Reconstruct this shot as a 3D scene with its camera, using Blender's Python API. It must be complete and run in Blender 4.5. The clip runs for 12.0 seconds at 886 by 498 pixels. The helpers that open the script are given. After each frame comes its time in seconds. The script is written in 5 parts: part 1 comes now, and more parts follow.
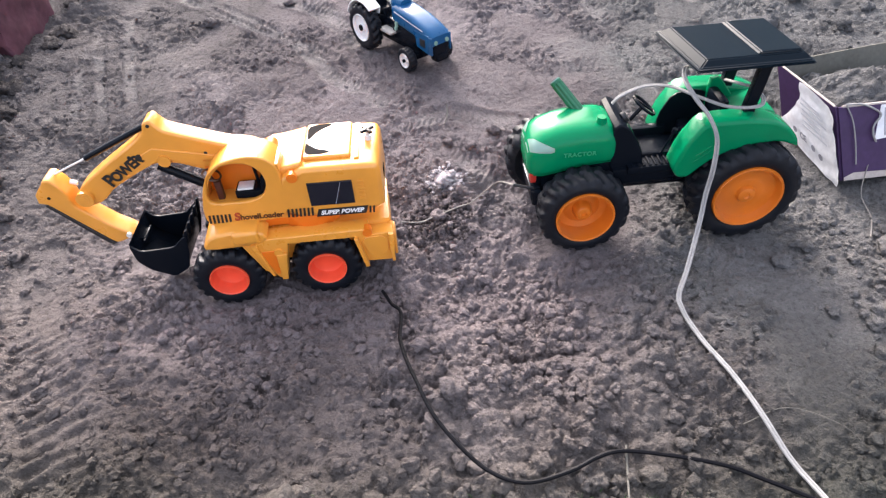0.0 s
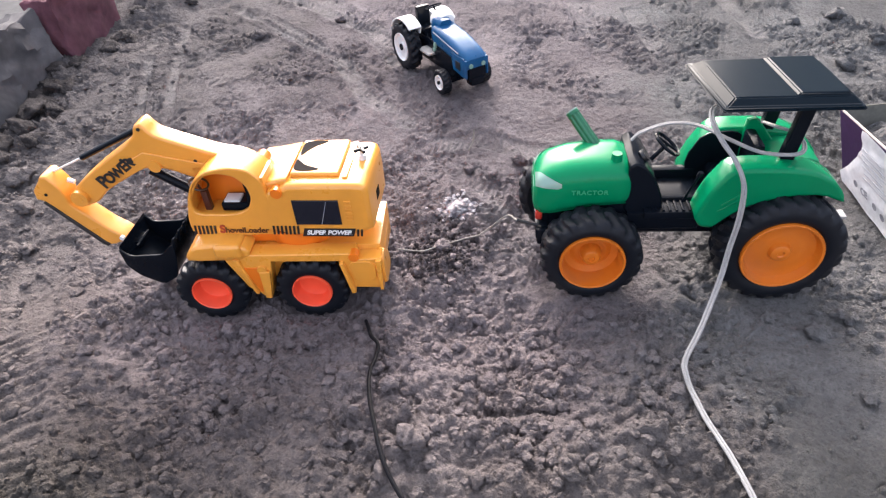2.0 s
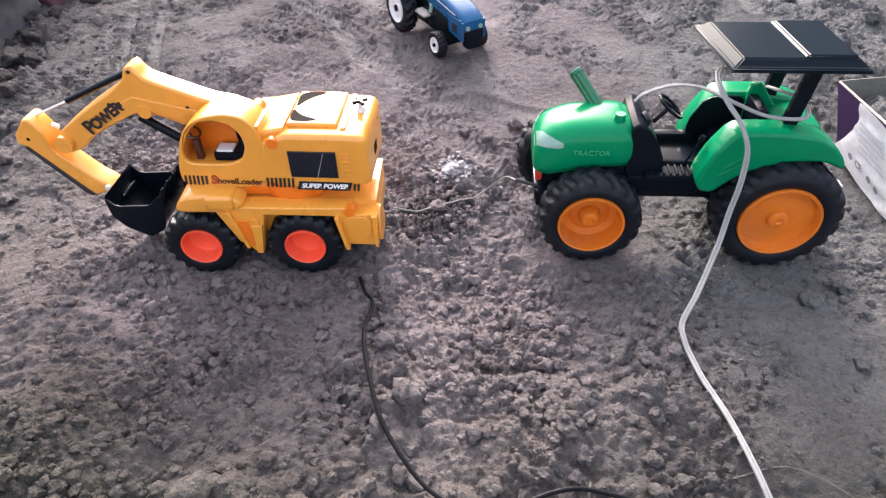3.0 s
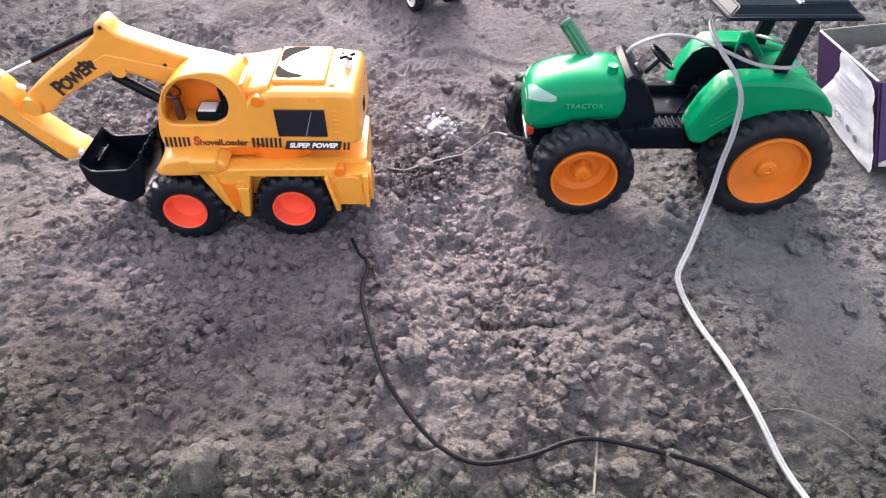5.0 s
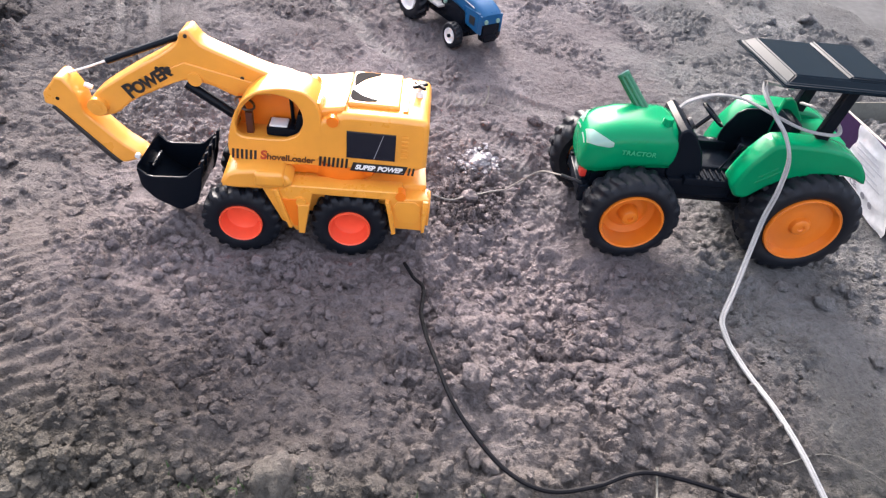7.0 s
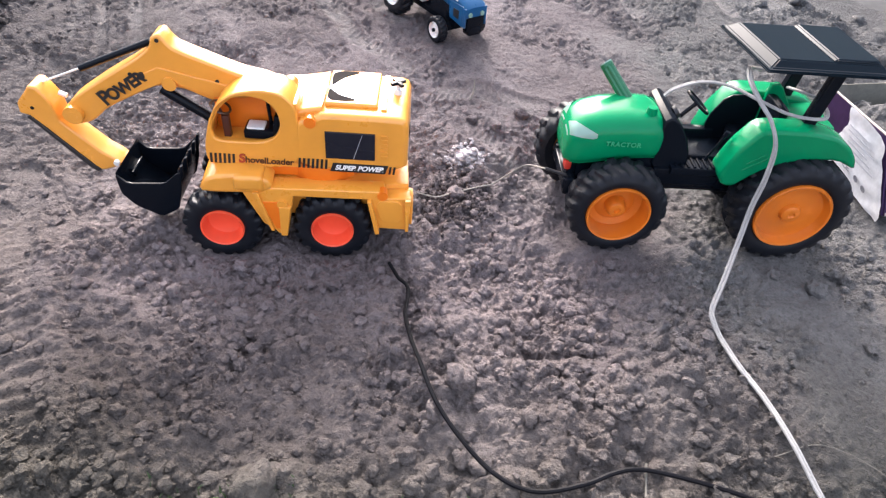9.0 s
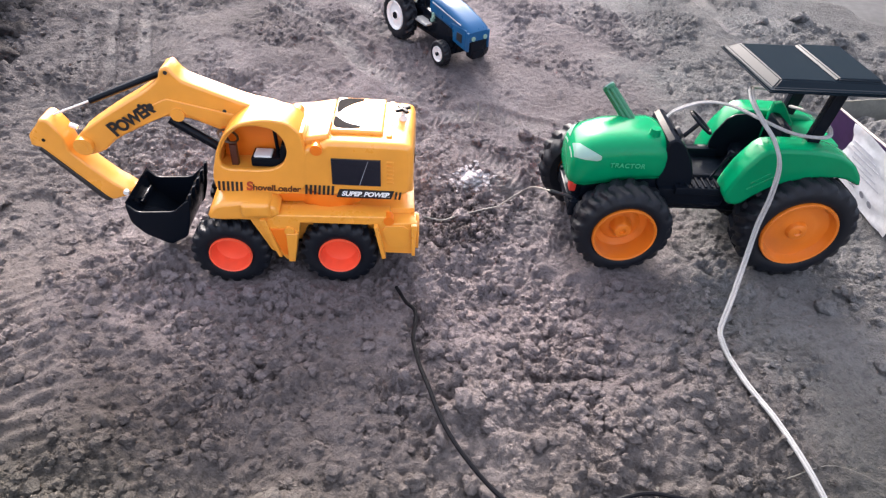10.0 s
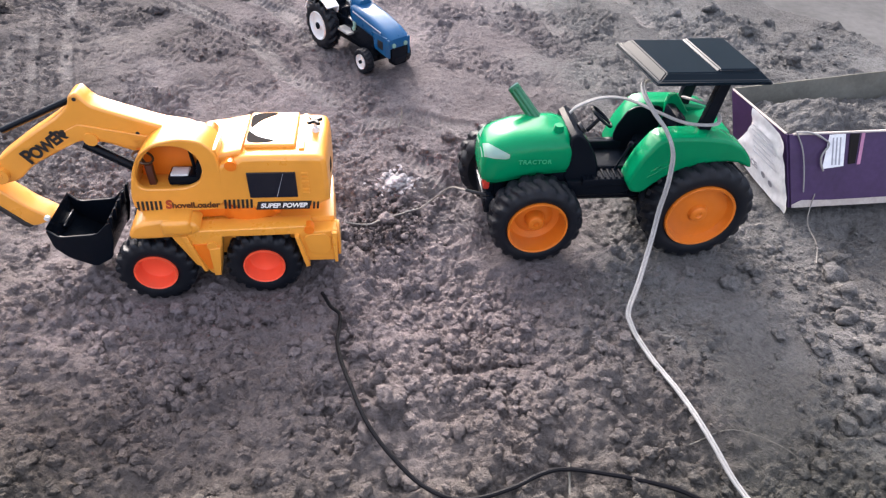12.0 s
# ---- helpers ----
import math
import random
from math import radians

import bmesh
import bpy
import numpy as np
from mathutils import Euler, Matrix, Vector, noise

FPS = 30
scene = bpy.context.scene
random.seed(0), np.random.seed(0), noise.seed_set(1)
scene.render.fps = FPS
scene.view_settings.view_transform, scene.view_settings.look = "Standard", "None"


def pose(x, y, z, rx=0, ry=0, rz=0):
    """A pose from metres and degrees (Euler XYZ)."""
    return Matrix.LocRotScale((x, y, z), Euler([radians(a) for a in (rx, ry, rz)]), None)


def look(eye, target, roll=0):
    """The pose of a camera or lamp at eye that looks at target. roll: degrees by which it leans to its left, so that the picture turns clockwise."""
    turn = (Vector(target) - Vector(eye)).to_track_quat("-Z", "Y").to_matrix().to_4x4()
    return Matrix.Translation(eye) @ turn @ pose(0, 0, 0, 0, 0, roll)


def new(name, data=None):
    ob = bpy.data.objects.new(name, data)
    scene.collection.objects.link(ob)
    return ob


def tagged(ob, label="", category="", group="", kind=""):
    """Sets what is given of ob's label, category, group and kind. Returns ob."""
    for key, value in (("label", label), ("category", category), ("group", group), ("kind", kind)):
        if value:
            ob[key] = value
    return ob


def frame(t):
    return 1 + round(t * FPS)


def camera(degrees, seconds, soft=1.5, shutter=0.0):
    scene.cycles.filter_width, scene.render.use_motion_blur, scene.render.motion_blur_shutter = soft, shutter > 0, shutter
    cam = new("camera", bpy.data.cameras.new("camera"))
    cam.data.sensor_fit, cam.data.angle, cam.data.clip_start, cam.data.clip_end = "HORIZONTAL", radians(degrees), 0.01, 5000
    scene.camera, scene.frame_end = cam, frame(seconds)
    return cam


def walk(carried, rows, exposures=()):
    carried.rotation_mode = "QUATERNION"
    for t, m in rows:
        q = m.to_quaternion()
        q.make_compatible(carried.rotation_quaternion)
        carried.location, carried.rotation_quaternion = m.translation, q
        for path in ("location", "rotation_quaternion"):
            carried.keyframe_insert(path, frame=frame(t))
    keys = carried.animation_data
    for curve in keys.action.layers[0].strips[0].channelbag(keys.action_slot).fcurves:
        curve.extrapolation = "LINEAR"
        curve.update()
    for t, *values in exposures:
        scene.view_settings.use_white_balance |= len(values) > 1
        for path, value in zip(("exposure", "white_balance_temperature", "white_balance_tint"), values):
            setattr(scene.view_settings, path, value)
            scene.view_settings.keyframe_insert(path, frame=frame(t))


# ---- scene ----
cam = camera(68.1, 12.0, soft=1.25)
PATH = [
    (0, (0.04, 0.032, 0.494), (-0.077, 1.502, -0.856), -4.2),
    (0.5, (0.025, 0.032, 0.502), (-0.003, 1.529, -0.824), 0.1),
    (1, (0.067, 0.05, 0.498), (-0.175, 1.595, -0.749), -3.4),
    (1.5, (0.115, 0.075, 0.472), (-0.189, 1.605, -0.78), -3.9),
    (2, (0.116, 0.08, 0.464), (-0.232, 1.577, -0.816), -4.6),
    (2.5, (0.109, 0.08, 0.453), (-0.168, 1.585, -0.835), -2.4),
    (3, (0.098, 0.07, 0.442), (-0.177, 1.542, -0.884), -1.4),
    (3.2, (0.101, 0.074, 0.442), (-0.157, 1.546, -0.887), -1.8),
    (4.8, (0.076, 0.081, 0.436), (-0.106, 1.447, -1.013), -0.6),
    (5, (0.069, 0.069, 0.435), (-0.083, 1.478, -0.977), -0.0),
    (5.5, (-0.001, 0.063, 0.432), (-0.118, 1.438, -1.016), 1.7),
    (6, (-0.026, 0.045, 0.436), (-0.159, 1.489, -0.941), 6.7),
    (6.5, (-0.036, 0.045, 0.427), (-0.122, 1.512, -0.929), 7.9),
    (7, (-0.019, 0.046, 0.437), (-0.048, 1.539, -0.893), 7.8),
    (7.5, (-0.013, 0.05, 0.436), (-0.057, 1.539, -0.899), 6.7),
    (7.7, (-0.013, 0.05, 0.436), (-0.038, 1.529, -0.911), 6.7),
    (9.3, (0.0, 0.057, 0.437), (-0.043, 1.536, -0.908), 5.6),
    (9.5, (-0.008, 0.055, 0.436), (-0.05, 1.545, -0.898), 6.4),
    (10, (-0.001, 0.058, 0.443), (-0.07, 1.57, -0.865), 4.1),
    (10.5, (0.002, 0.055, 0.447), (-0.108, 1.597, -0.823), 1.6),
    (11, (-0.01, 0.058, 0.441), (-0.128, 1.583, -0.847), 2.6),
    (11.5, (0.034, 0.049, 0.458), (0.024, 1.567, -0.844), 1.9),
    (12, (0.042, 0.043, 0.462), (0.078, 1.559, -0.842), 2.8),
]
EXPOSURES = [(0.0, 2.29), (0.5, 2.26), (1.0, 2.20), (3.0, 2.32), (5.0, 2.54), (5.5, 2.64), (7.5, 2.45), (9.5, 2.43), (10.5, 2.32), (11.5, 2.24), (12.0, 2.28)]
walk(cam, [(t, look(eye, target, roll)) for t, eye, target, roll in PATH], EXPOSURES)

# ---- light ----
world = bpy.data.worlds.new("sky")
scene.world = world
world.use_nodes = True
wn, wl = world.node_tree.nodes, world.node_tree.links
sky = wn.new("ShaderNodeTexSky")
sky.sky_type, sky.sun_disc = "NISHITA", False
sky.sun_elevation, sky.sun_rotation = radians(31), radians(344)
sky.air_density, sky.dust_density, sky.ozone_density = 0.4, 4.0, 0.4
wn["Background"].inputs["Strength"].default_value = 0.15
haze = wn.new("ShaderNodeMix")  # thin bright cloud all over the sky
haze.data_type, haze.blend_type = "RGBA", "ADD"
haze.inputs[0].default_value, haze.inputs[7].default_value = 1.0, (1.215, 1.195, 1.175, 1)
wl.new(sky.outputs["Color"], haze.inputs[6])
wl.new(haze.outputs[2], wn["Background"].inputs["Color"])

sun = new("sun", bpy.data.lights.new("sun", "SUN"))
sun.data.energy, sun.data.angle, sun.data.color = 1.02, radians(10), (1.0, 0.95, 1.0)
sun.matrix_world = look((-0.236, 0.824, 0.515), (0, 0, 0))


# ---- materials ----
def node_material(name, colour, rough=0.5, metal=0.0, spec=0.5, coat=0.0):
    m = bpy.data.materials.new(name)
    m.use_nodes = True
    b = m.node_tree.nodes["Principled BSDF"]
    b.inputs["Base Color"].default_value = (*colour, 1)
    b.inputs["Roughness"].default_value = rough
    b.inputs["Metallic"].default_value = metal
    b.inputs["Specular IOR Level"].default_value = spec
    b.inputs["Coat Weight"].default_value = coat
    return m


def link_noise(m, scale, detail=4.0, rough=0.6, where="Object"):
    n, l = m.node_tree.nodes, m.node_tree.links
    tc = n.new("ShaderNodeTexCoord" if where == "Object" else "ShaderNodeNewGeometry")
    t = n.new("ShaderNodeTexNoise")
    t.inputs["Scale"].default_value, t.inputs["Detail"].default_value = scale, detail
    t.inputs["Roughness"].default_value = rough
    l.new(tc.outputs[where], t.inputs["Vector"])
    return t


def ramp(m, source, stops):
    n, l = m.node_tree.nodes, m.node_tree.links
    r = n.new("ShaderNodeValToRGB")
    e = r.color_ramp.elements
    while len(e) < len(stops):
        e.new(0.5)
    for k, (p, c) in zip(e, stops):
        k.position, k.color = p, (*c, 1) if len(c) == 3 else c
    l.new(source, r.inputs["Fac"])
    return r


def mix(m, fac, a, b, mode="MIX"):
    n, l = m.node_tree.nodes, m.node_tree.links
    x = n.new("ShaderNodeMix")
    x.data_type, x.blend_type = "RGBA", mode
    for i, v in ((0, fac), (6, a), (7, b)):
        if isinstance(v, (int, float)):
            x.inputs[i].default_value = v
        elif isinstance(v, tuple):
            x.inputs[i].default_value = (*v, 1)
        else:
            l.new(v, x.inputs[i])
    return x.outputs[2]


def bump(m, height, strength, distance):
    n, l = m.node_tree.nodes, m.node_tree.links
    b = n.new("ShaderNodeBump")
    b.inputs["Strength"].default_value, b.inputs["Distance"].default_value = strength, distance
    l.new(height, b.inputs["Height"])
    l.new(b.outputs["Normal"], n["Principled BSDF"].inputs["Normal"])


def plastic(name, colour, rough=0.32, dust=0.25, coat=0.0, spec=0.5):
    """Moulded plastic with faint mottling and a film of soil dust in patches."""
    m = node_material(name, colour, rough, coat=coat, spec=spec)
    l, b = m.node_tree.links, m.node_tree.nodes["Principled BSDF"]
    big, fine = link_noise(m, 22, 5), link_noise(m, 260, 3)
    tone = mix(m, ramp(m, big.outputs["Fac"], [(0.35, (0, 0, 0)), (0.7, (1, 1, 1))]).outputs["Color"], colour, tuple(c * 0.88 for c in colour))
    film = ramp(m, big.outputs["Fac"], [(0.52, (0, 0, 0)), (0.78, (dust, dust, dust))])
    l.new(mix(m, film.outputs["Color"], tone, (0.24, 0.2, 0.17)), b.inputs["Base Color"])
    r = ramp(m, big.outputs["Fac"], [(0.3, (rough * 0.94,) * 3), (0.75, (min(1, rough * 1.15),) * 3)])
    l.new(r.outputs["Color"], b.inputs["Roughness"])
    bump(m, fine.outputs["Fac"], 0.03, 0.0003)
    return m


def soil_material(name, dark, mid, light, packed=False):
    m = node_material(name, mid, 0.95, spec=0.15)
    l, b = m.node_tree.links, m.node_tree.nodes["Principled BSDF"]
    patch, grain, fine = link_noise(m, 4.5, 6, 0.62, "Position"), link_noise(m, 150, 6, 0.65, "Position"), link_noise(m, 420, 4, 0.7, "Position")
    # near soil brightened to offset the toys' dark shadows; fades farther off, uneven border
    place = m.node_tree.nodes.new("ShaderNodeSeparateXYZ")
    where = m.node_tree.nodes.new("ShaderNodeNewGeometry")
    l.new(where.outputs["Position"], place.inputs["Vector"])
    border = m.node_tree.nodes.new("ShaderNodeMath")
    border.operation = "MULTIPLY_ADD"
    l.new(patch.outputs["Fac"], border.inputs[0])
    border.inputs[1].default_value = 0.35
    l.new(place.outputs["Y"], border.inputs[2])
    shadow_lift = ramp(m, border.outputs[0], [(0.62, (1.70, 1.65, 1.63)), (0.76, (1.56, 1.54, 1.55)), (0.95, (1.17, 1.185, 1.22))])
    a = ramp(m, patch.outputs["Fac"], [(0.33, dark), (0.5, mid), (0.68, light)])
    g = ramp(m, grain.outputs["Fac"], [(0.3, (0.62, 0.61, 0.60)), (0.45, (1, 1, 1)), (0.7, (1.2, 1.195, 1.19))])
    f = ramp(m, fine.outputs["Fac"], [(0.3, (0.8, 0.8, 0.8)), (0.7, (1.14, 1.14, 1.14))])
    c = mix(m, 1.0, a.outputs["Color"], g.outputs["Color"], "MULTIPLY")
    c = mix(m, 1.0, c, shadow_lift.outputs["Color"], "MULTIPLY")
    # soil redder and darker towards the bricks, greyer and darker towards the box
    side = m.node_tree.nodes.new("ShaderNodeMath")
    side.operation = "MULTIPLY_ADD"
    l.new(patch.outputs["Fac"], side.inputs[0])
    side.inputs[1].default_value = 0.4
    l.new(place.outputs["X"], side.inputs[2])
    east = m.node_tree.nodes.new("ShaderNodeMath")
    l.new(side.outputs[0], east.inputs[0])
    east.inputs[1].default_value = 0.5
    hue = ramp(m, east.outputs[0], [(0.22, (0.80, 0.785, 0.76)), (0.5, (1.10, 1.03, 1.05)), (0.82, (1.07, 1.02, 1.03)), (0.98, (0.82, 0.875, 0.85))])
    c = mix(m, 1.0, c, hue.outputs["Color"], "MULTIPLY")
    # faint moss tint at the near rim; wider darkening in colour balances the shadow lift
    rim = m.node_tree.nodes.new("ShaderNodeMath")
    rim.operation = "MULTIPLY_ADD"
    l.new(patch.outputs["Fac"], rim.inputs[0])
    rim.inputs[1].default_value = 0.12
    l.new(place.outputs["Y"], rim.inputs[2])
    moss_shade = ramp(m, rim.outputs[0], [(0.31, (0.45, 0.49, 0.42)), (0.37, (0.59, 0.605, 0.57)), (0.52, (1, 1, 1))])
    c = mix(m, 1.0, c, moss_shade.outputs["Color"], "MULTIPLY")
    if packed:
        # rolled, dusty wheel tracks are paler than the loose soil
        at = m.node_tree.nodes.new("ShaderNodeAttribute")
        at.attribute_name = "packed"
        c = mix(m, at.outputs["Fac"], c, (0.225, 0.21, 0.205))
    l.new(mix(m, 1.0, c, f.outputs["Color"], "MULTIPLY"), b.inputs["Base Color"])
    h = m.node_tree.nodes.new("ShaderNodeMath")
    h.operation = "MULTIPLY_ADD"
    l.new(grain.outputs["Fac"], h.inputs[0])
    h.inputs[1].default_value = 1.6
    l.new(fine.outputs["Fac"], h.inputs[2])
    bump(m, h.outputs[0], 1.0, 0.0046)
    return m


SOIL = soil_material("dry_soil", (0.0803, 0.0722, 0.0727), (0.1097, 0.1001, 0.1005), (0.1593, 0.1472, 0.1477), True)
CLOD = soil_material("clod_soil", (0.0910, 0.0822, 0.0827), (0.1235, 0.1128, 0.1134), (0.1716, 0.1583, 0.1589))
PALE_CLOD = soil_material("pale_clod", (0.28, 0.275, 0.28), (0.35, 0.345, 0.35), (0.43, 0.425, 0.43))
DARK_CLOD = soil_material("dark_clod", (0.0346, 0.0308, 0.0308), (0.0501, 0.0452, 0.0452), (0.0818, 0.0741, 0.0741))
YELLOW = plastic("yellow_plastic", (0.79, 0.325, 0.042), 0.28, 0.0, 0.3, 0.6)
ORANGE = plastic("orange_plastic", (0.80, 0.185, 0.012), 0.34, 0.1)
RIM_ORANGE = plastic("rim_orange_plastic", (0.66, 0.165, 0.014), 0.3, 0.15)
RED_ORANGE = plastic("red_orange_plastic", (0.95, 0.105, 0.045), 0.38, 0.08)
GREEN = plastic("green_plastic", (0.0004, 0.200, 0.078), 0.20, 0.0, 0.0, 0.18)
DARK_GREEN = plastic("dark_green_plastic", (0.004, 0.12, 0.05), 0.3, 0.1)
BLACK = plastic("black_plastic", (0.004, 0.006, 0.010), 0.24, 0.0, 0.0, 0.12)
ROOF_BLACK = node_material("gloss_black_plastic", (0.004, 0.009, 0.014), 0.24, spec=0.11)
RUBBER = plastic("black_rubber", (0.006, 0.0075, 0.0115), 0.48, 0.03, 0.0, 0.22)
BLUE = plastic("blue_paint", (0.005, 0.075, 0.19), 0.28, 0.1, 0.0, 0.3)
WHITE = plastic("white_plastic", (0.78, 0.77, 0.75), 0.4, 0.2)
LAMP = plastic("clear_lamp_plastic", (0.22, 0.35, 0.29), 0.10, 0.1)
RED = plastic("red_plastic", (0.4, 0.025, 0.015), 0.3, 0.1)
STEEL = node_material("bright_steel", (0.7, 0.7, 0.68), 0.3, 1.0)
INK = node_material("black_print", (0.012, 0.012, 0.014), 0.45)
RED_INK = node_material("red_print", (0.38, 0.05, 0.02), 0.45)
WHITE_INK = node_material("white_print", (0.8, 0.8, 0.78), 0.5)
GREY_INK = node_material("grey_print", (0.3, 0.3, 0.33), 0.6)
PALE_GREEN_INK = node_material("pale_green_print", (0.03, 0.33, 0.15), 0.45)
GLASS_BLACK = node_material("dark_window_plastic", (0.012, 0.013, 0.02), 0.12)
FLAG_DARK = node_material("grey_brown_print", (0.018, 0.016, 0.016), 0.8, spec=0.03)

YELLOW.node_tree.nodes["Principled BSDF"].inputs["Coat Roughness"].default_value = 0.2


def fibre_material(name, colour, rough, scale, low=0.75):
    m = node_material(name, colour, rough, spec=0.3)
    l, b = m.node_tree.links, m.node_tree.nodes["Principled BSDF"]
    big, fine = link_noise(m, scale * 0.12, 5), link_noise(m, scale, 4)
    x = ramp(m, big.outputs["Fac"], [(0.3, tuple(c * low for c in colour)), (0.65, colour)])
    y = ramp(m, fine.outputs["Fac"], [(0.3, (0.84, 0.84, 0.84)), (0.7, (1.06, 1.06, 1.06))])
    l.new(mix(m, 1.0, x.outputs["Color"], y.outputs["Color"], "MULTIPLY"), b.inputs["Base Color"])
    bump(m, fine.outputs["Fac"], 0.25, 0.0006)
    return m


CORD = fibre_material("white_cord", (0.33, 0.32, 0.31), 0.7, 700, 0.8)
CABLE = fibre_material("black_cable", (0.006, 0.006, 0.008), 0.5, 300)
CABLE.node_tree.nodes["Principled BSDF"].inputs["Specular IOR Level"].default_value = 0.1
TWINE = fibre_material("pale_twine", (0.27, 0.25, 0.225), 0.8, 700)
PURPLE = fibre_material("purple_card", (0.050, 0.023, 0.080), 0.45, 160)
CARD = fibre_material("grey_card_inside", (0.13, 0.125, 0.105), 0.8, 200, 0.7)
CARD_EDGE = fibre_material("pale_card_edge", (0.5, 0.44, 0.4), 0.8, 200)
PAPER = fibre_material("white_paper", (0.8, 0.8, 0.82), 0.7, 120, 0.86)
PINK = fibre_material("pink_band", (0.45, 0.2, 0.33), 0.5, 200)
BRICK = fibre_material("red_brick", (0.15, 0.062, 0.080), 0.95, 120, 0.4)
DUSTY_BRICK = fibre_material("cement_smeared_brick", (0.105, 0.100, 0.105), 0.95, 110, 0.35)
CONCRETE = fibre_material("pale_concrete", (0.105, 0.104, 0.104), 0.95, 60, 0.72)
CONCRETE.node_tree.nodes["Principled BSDF"].inputs["Specular IOR Level"].default_value = 0.08
UNSEEN_WALL = fibre_material("grey_plaster", (0.36, 0.34, 0.31), 0.9, 14, 0.7)
STRAW = fibre_material("dry_straw", (0.15, 0.14, 0.12), 0.7, 300)
LEAF = fibre_material("grass_green", (0.055, 0.095, 0.035), 0.7, 200, 0.6)
BLUE_CRATE = plastic("blue_crate_plastic", (0.015, 0.09, 0.3), 0.6, 0.05, 0.0, 0.1)


# ---- mesh helpers ----
def finish(mesh, angle=38):
    mesh.shade_smooth()
    mesh.set_sharp_from_angle(angle=radians(angle))
    return mesh


def part(name, shape, material, parent=None, label="", at=None):
    """Links a bmesh or a mesh as one object, under parent if there is one."""
    if isinstance(shape, bmesh.types.BMesh):
        mesh = bpy.data.meshes.new(name)
        bmesh.ops.recalc_face_normals(shape, faces=shape.faces)
        shape.to_mesh(mesh)
        shape.free()
        finish(mesh)
    else:
        mesh = shape
    if not mesh.materials:
        mesh.materials.append(material)
    ob = new(name, mesh)
    ob.parent = parent
    if at is not None:
        ob.matrix_basis = at
    if label:
        tagged(ob, label)
    return ob


def base(name, m, label, category, group=""):
    ob = new(name)
    ob.empty_display_size = 0.02
    ob.matrix_basis = m
    return tagged(ob, label, category, group)


def rounded(points, times=1, cut=0.2):
    """Cuts the corners of a closed outline."""
    for _ in range(times):
        out = []
        for (ax, ay), (bx, by) in zip(points, points[1:] + points[:1]):
            out += [(ax + (bx - ax) * cut, ay + (by - ay) * cut), (bx - (bx - ax) * cut, by - (by - ay) * cut)]
        points = out
    return points


def outline_mesh(outer, holes, depth, bevel):
    c = bpy.data.curves.new("outline", "CURVE")
    c.dimensions, c.fill_mode = "2D", "BOTH"
    for loop in (outer, *holes):
        s = c.splines.new("POLY")
        s.points.add(len(loop) - 1)
        for p, (x, y) in zip(s.points, loop):
            p.co = (x, y, 0, 1)
        s.use_cyclic_u = True
    c.extrude, c.bevel_depth, c.bevel_resolution, c.offset = max(depth / 2 - bevel, 0), bevel, 2, -bevel
    ob = bpy.data.objects.new("outline", c)
    mesh = bpy.data.meshes.new_from_object(ob)
    bpy.data.objects.remove(ob)
    bpy.data.curves.remove(c)
    mesh.materials.clear()
    return mesh


def profile(outer, y0, y1, bevel=0.0012, holes=(), m=None):
    """A plate whose outline lies in x and z, from y0 to y1."""
    mesh = outline_mesh(outer, holes, abs(y1 - y0), bevel)
    mesh.transform(Matrix.Translation((0, (y0 + y1) / 2, 0)) @ pose(0, 0, 0, 90))
    if m is not None:
        mesh.transform(m)
    return finish(mesh)


def box(x0, x1, y0, y1, z0, z1, bevel=0.001, segments=2, m=None):
    bm = bmesh.new()
    bmesh.ops.create_cube(bm, size=1, matrix=Matrix.LocRotScale(((x0 + x1) / 2, (y0 + y1) / 2, (z0 + z1) / 2), None, (x1 - x0, y1 - y0, z1 - z0)))
    if bevel:
        bmesh.ops.bevel(bm, geom=bm.edges[:], offset=bevel, segments=segments, affect="EDGES", profile=0.6)
    if m is not None:
        bm.transform(m)
    return bm


def join(*bms):
    out = bms[0]
    for b in bms[1:]:
        tmp = bpy.data.meshes.new("tmp")
        b.to_mesh(tmp)
        b.free()
        out.from_mesh(tmp)
        bpy.data.meshes.remove(tmp)
    return out


def as_bm(mesh):
    bm = bmesh.new()
    bm.from_mesh(mesh)
    bpy.data.meshes.remove(mesh)
    return bm


def lathe(points, steps=40, m=None):
    """Turns (radius, y) points round the y axis."""
    bm = bmesh.new()
    rings = [[bm.verts.new((r * math.cos(a), y, r * math.sin(a))) for a in (2 * math.pi * k / steps for k in range(steps))] for r, y in points]
    for a, b in zip(rings, rings[1:]):
        for k in range(steps):
            bm.faces.new((a[k], a[(k + 1) % steps], b[(k + 1) % steps], b[k]))
    for ring, (r, y) in ((rings[0], points[0]), (rings[-1], points[-1])):
        if r < 0.004:
            bm.faces.new(ring)
    if m is not None:
        bm.transform(m)
    return bm


def rod(a, b, r, steps=14, r2=None):
    a, b = Vector(a), Vector(b)
    bm = bmesh.new()
    turn = (b - a).to_track_quat("Z", "Y").to_matrix().to_4x4()
    bmesh.ops.create_cone(bm, cap_ends=True, segments=steps, radius1=r, radius2=r if r2 is None else r2, depth=(b - a).length, matrix=Matrix.Translation((a + b) / 2) @ turn)
    return bm


def glide(points, per=8):
    """A smooth line through the points."""
    p = [Vector(q) for q in points]
    p = [p[0] * 2 - p[1], *p, p[-1] * 2 - p[-2]]
    out = []
    for a, b, c, d in zip(p, p[1:], p[2:], p[3:]):
        for k in range(per):
            t = k / per
            out.append(0.5 * (2 * b + (c - a) * t + (2 * a - 5 * b + 4 * c - d) * t * t + (3 * b - a - 3 * c + d) * t ** 3))
    return out + [p[-2]]


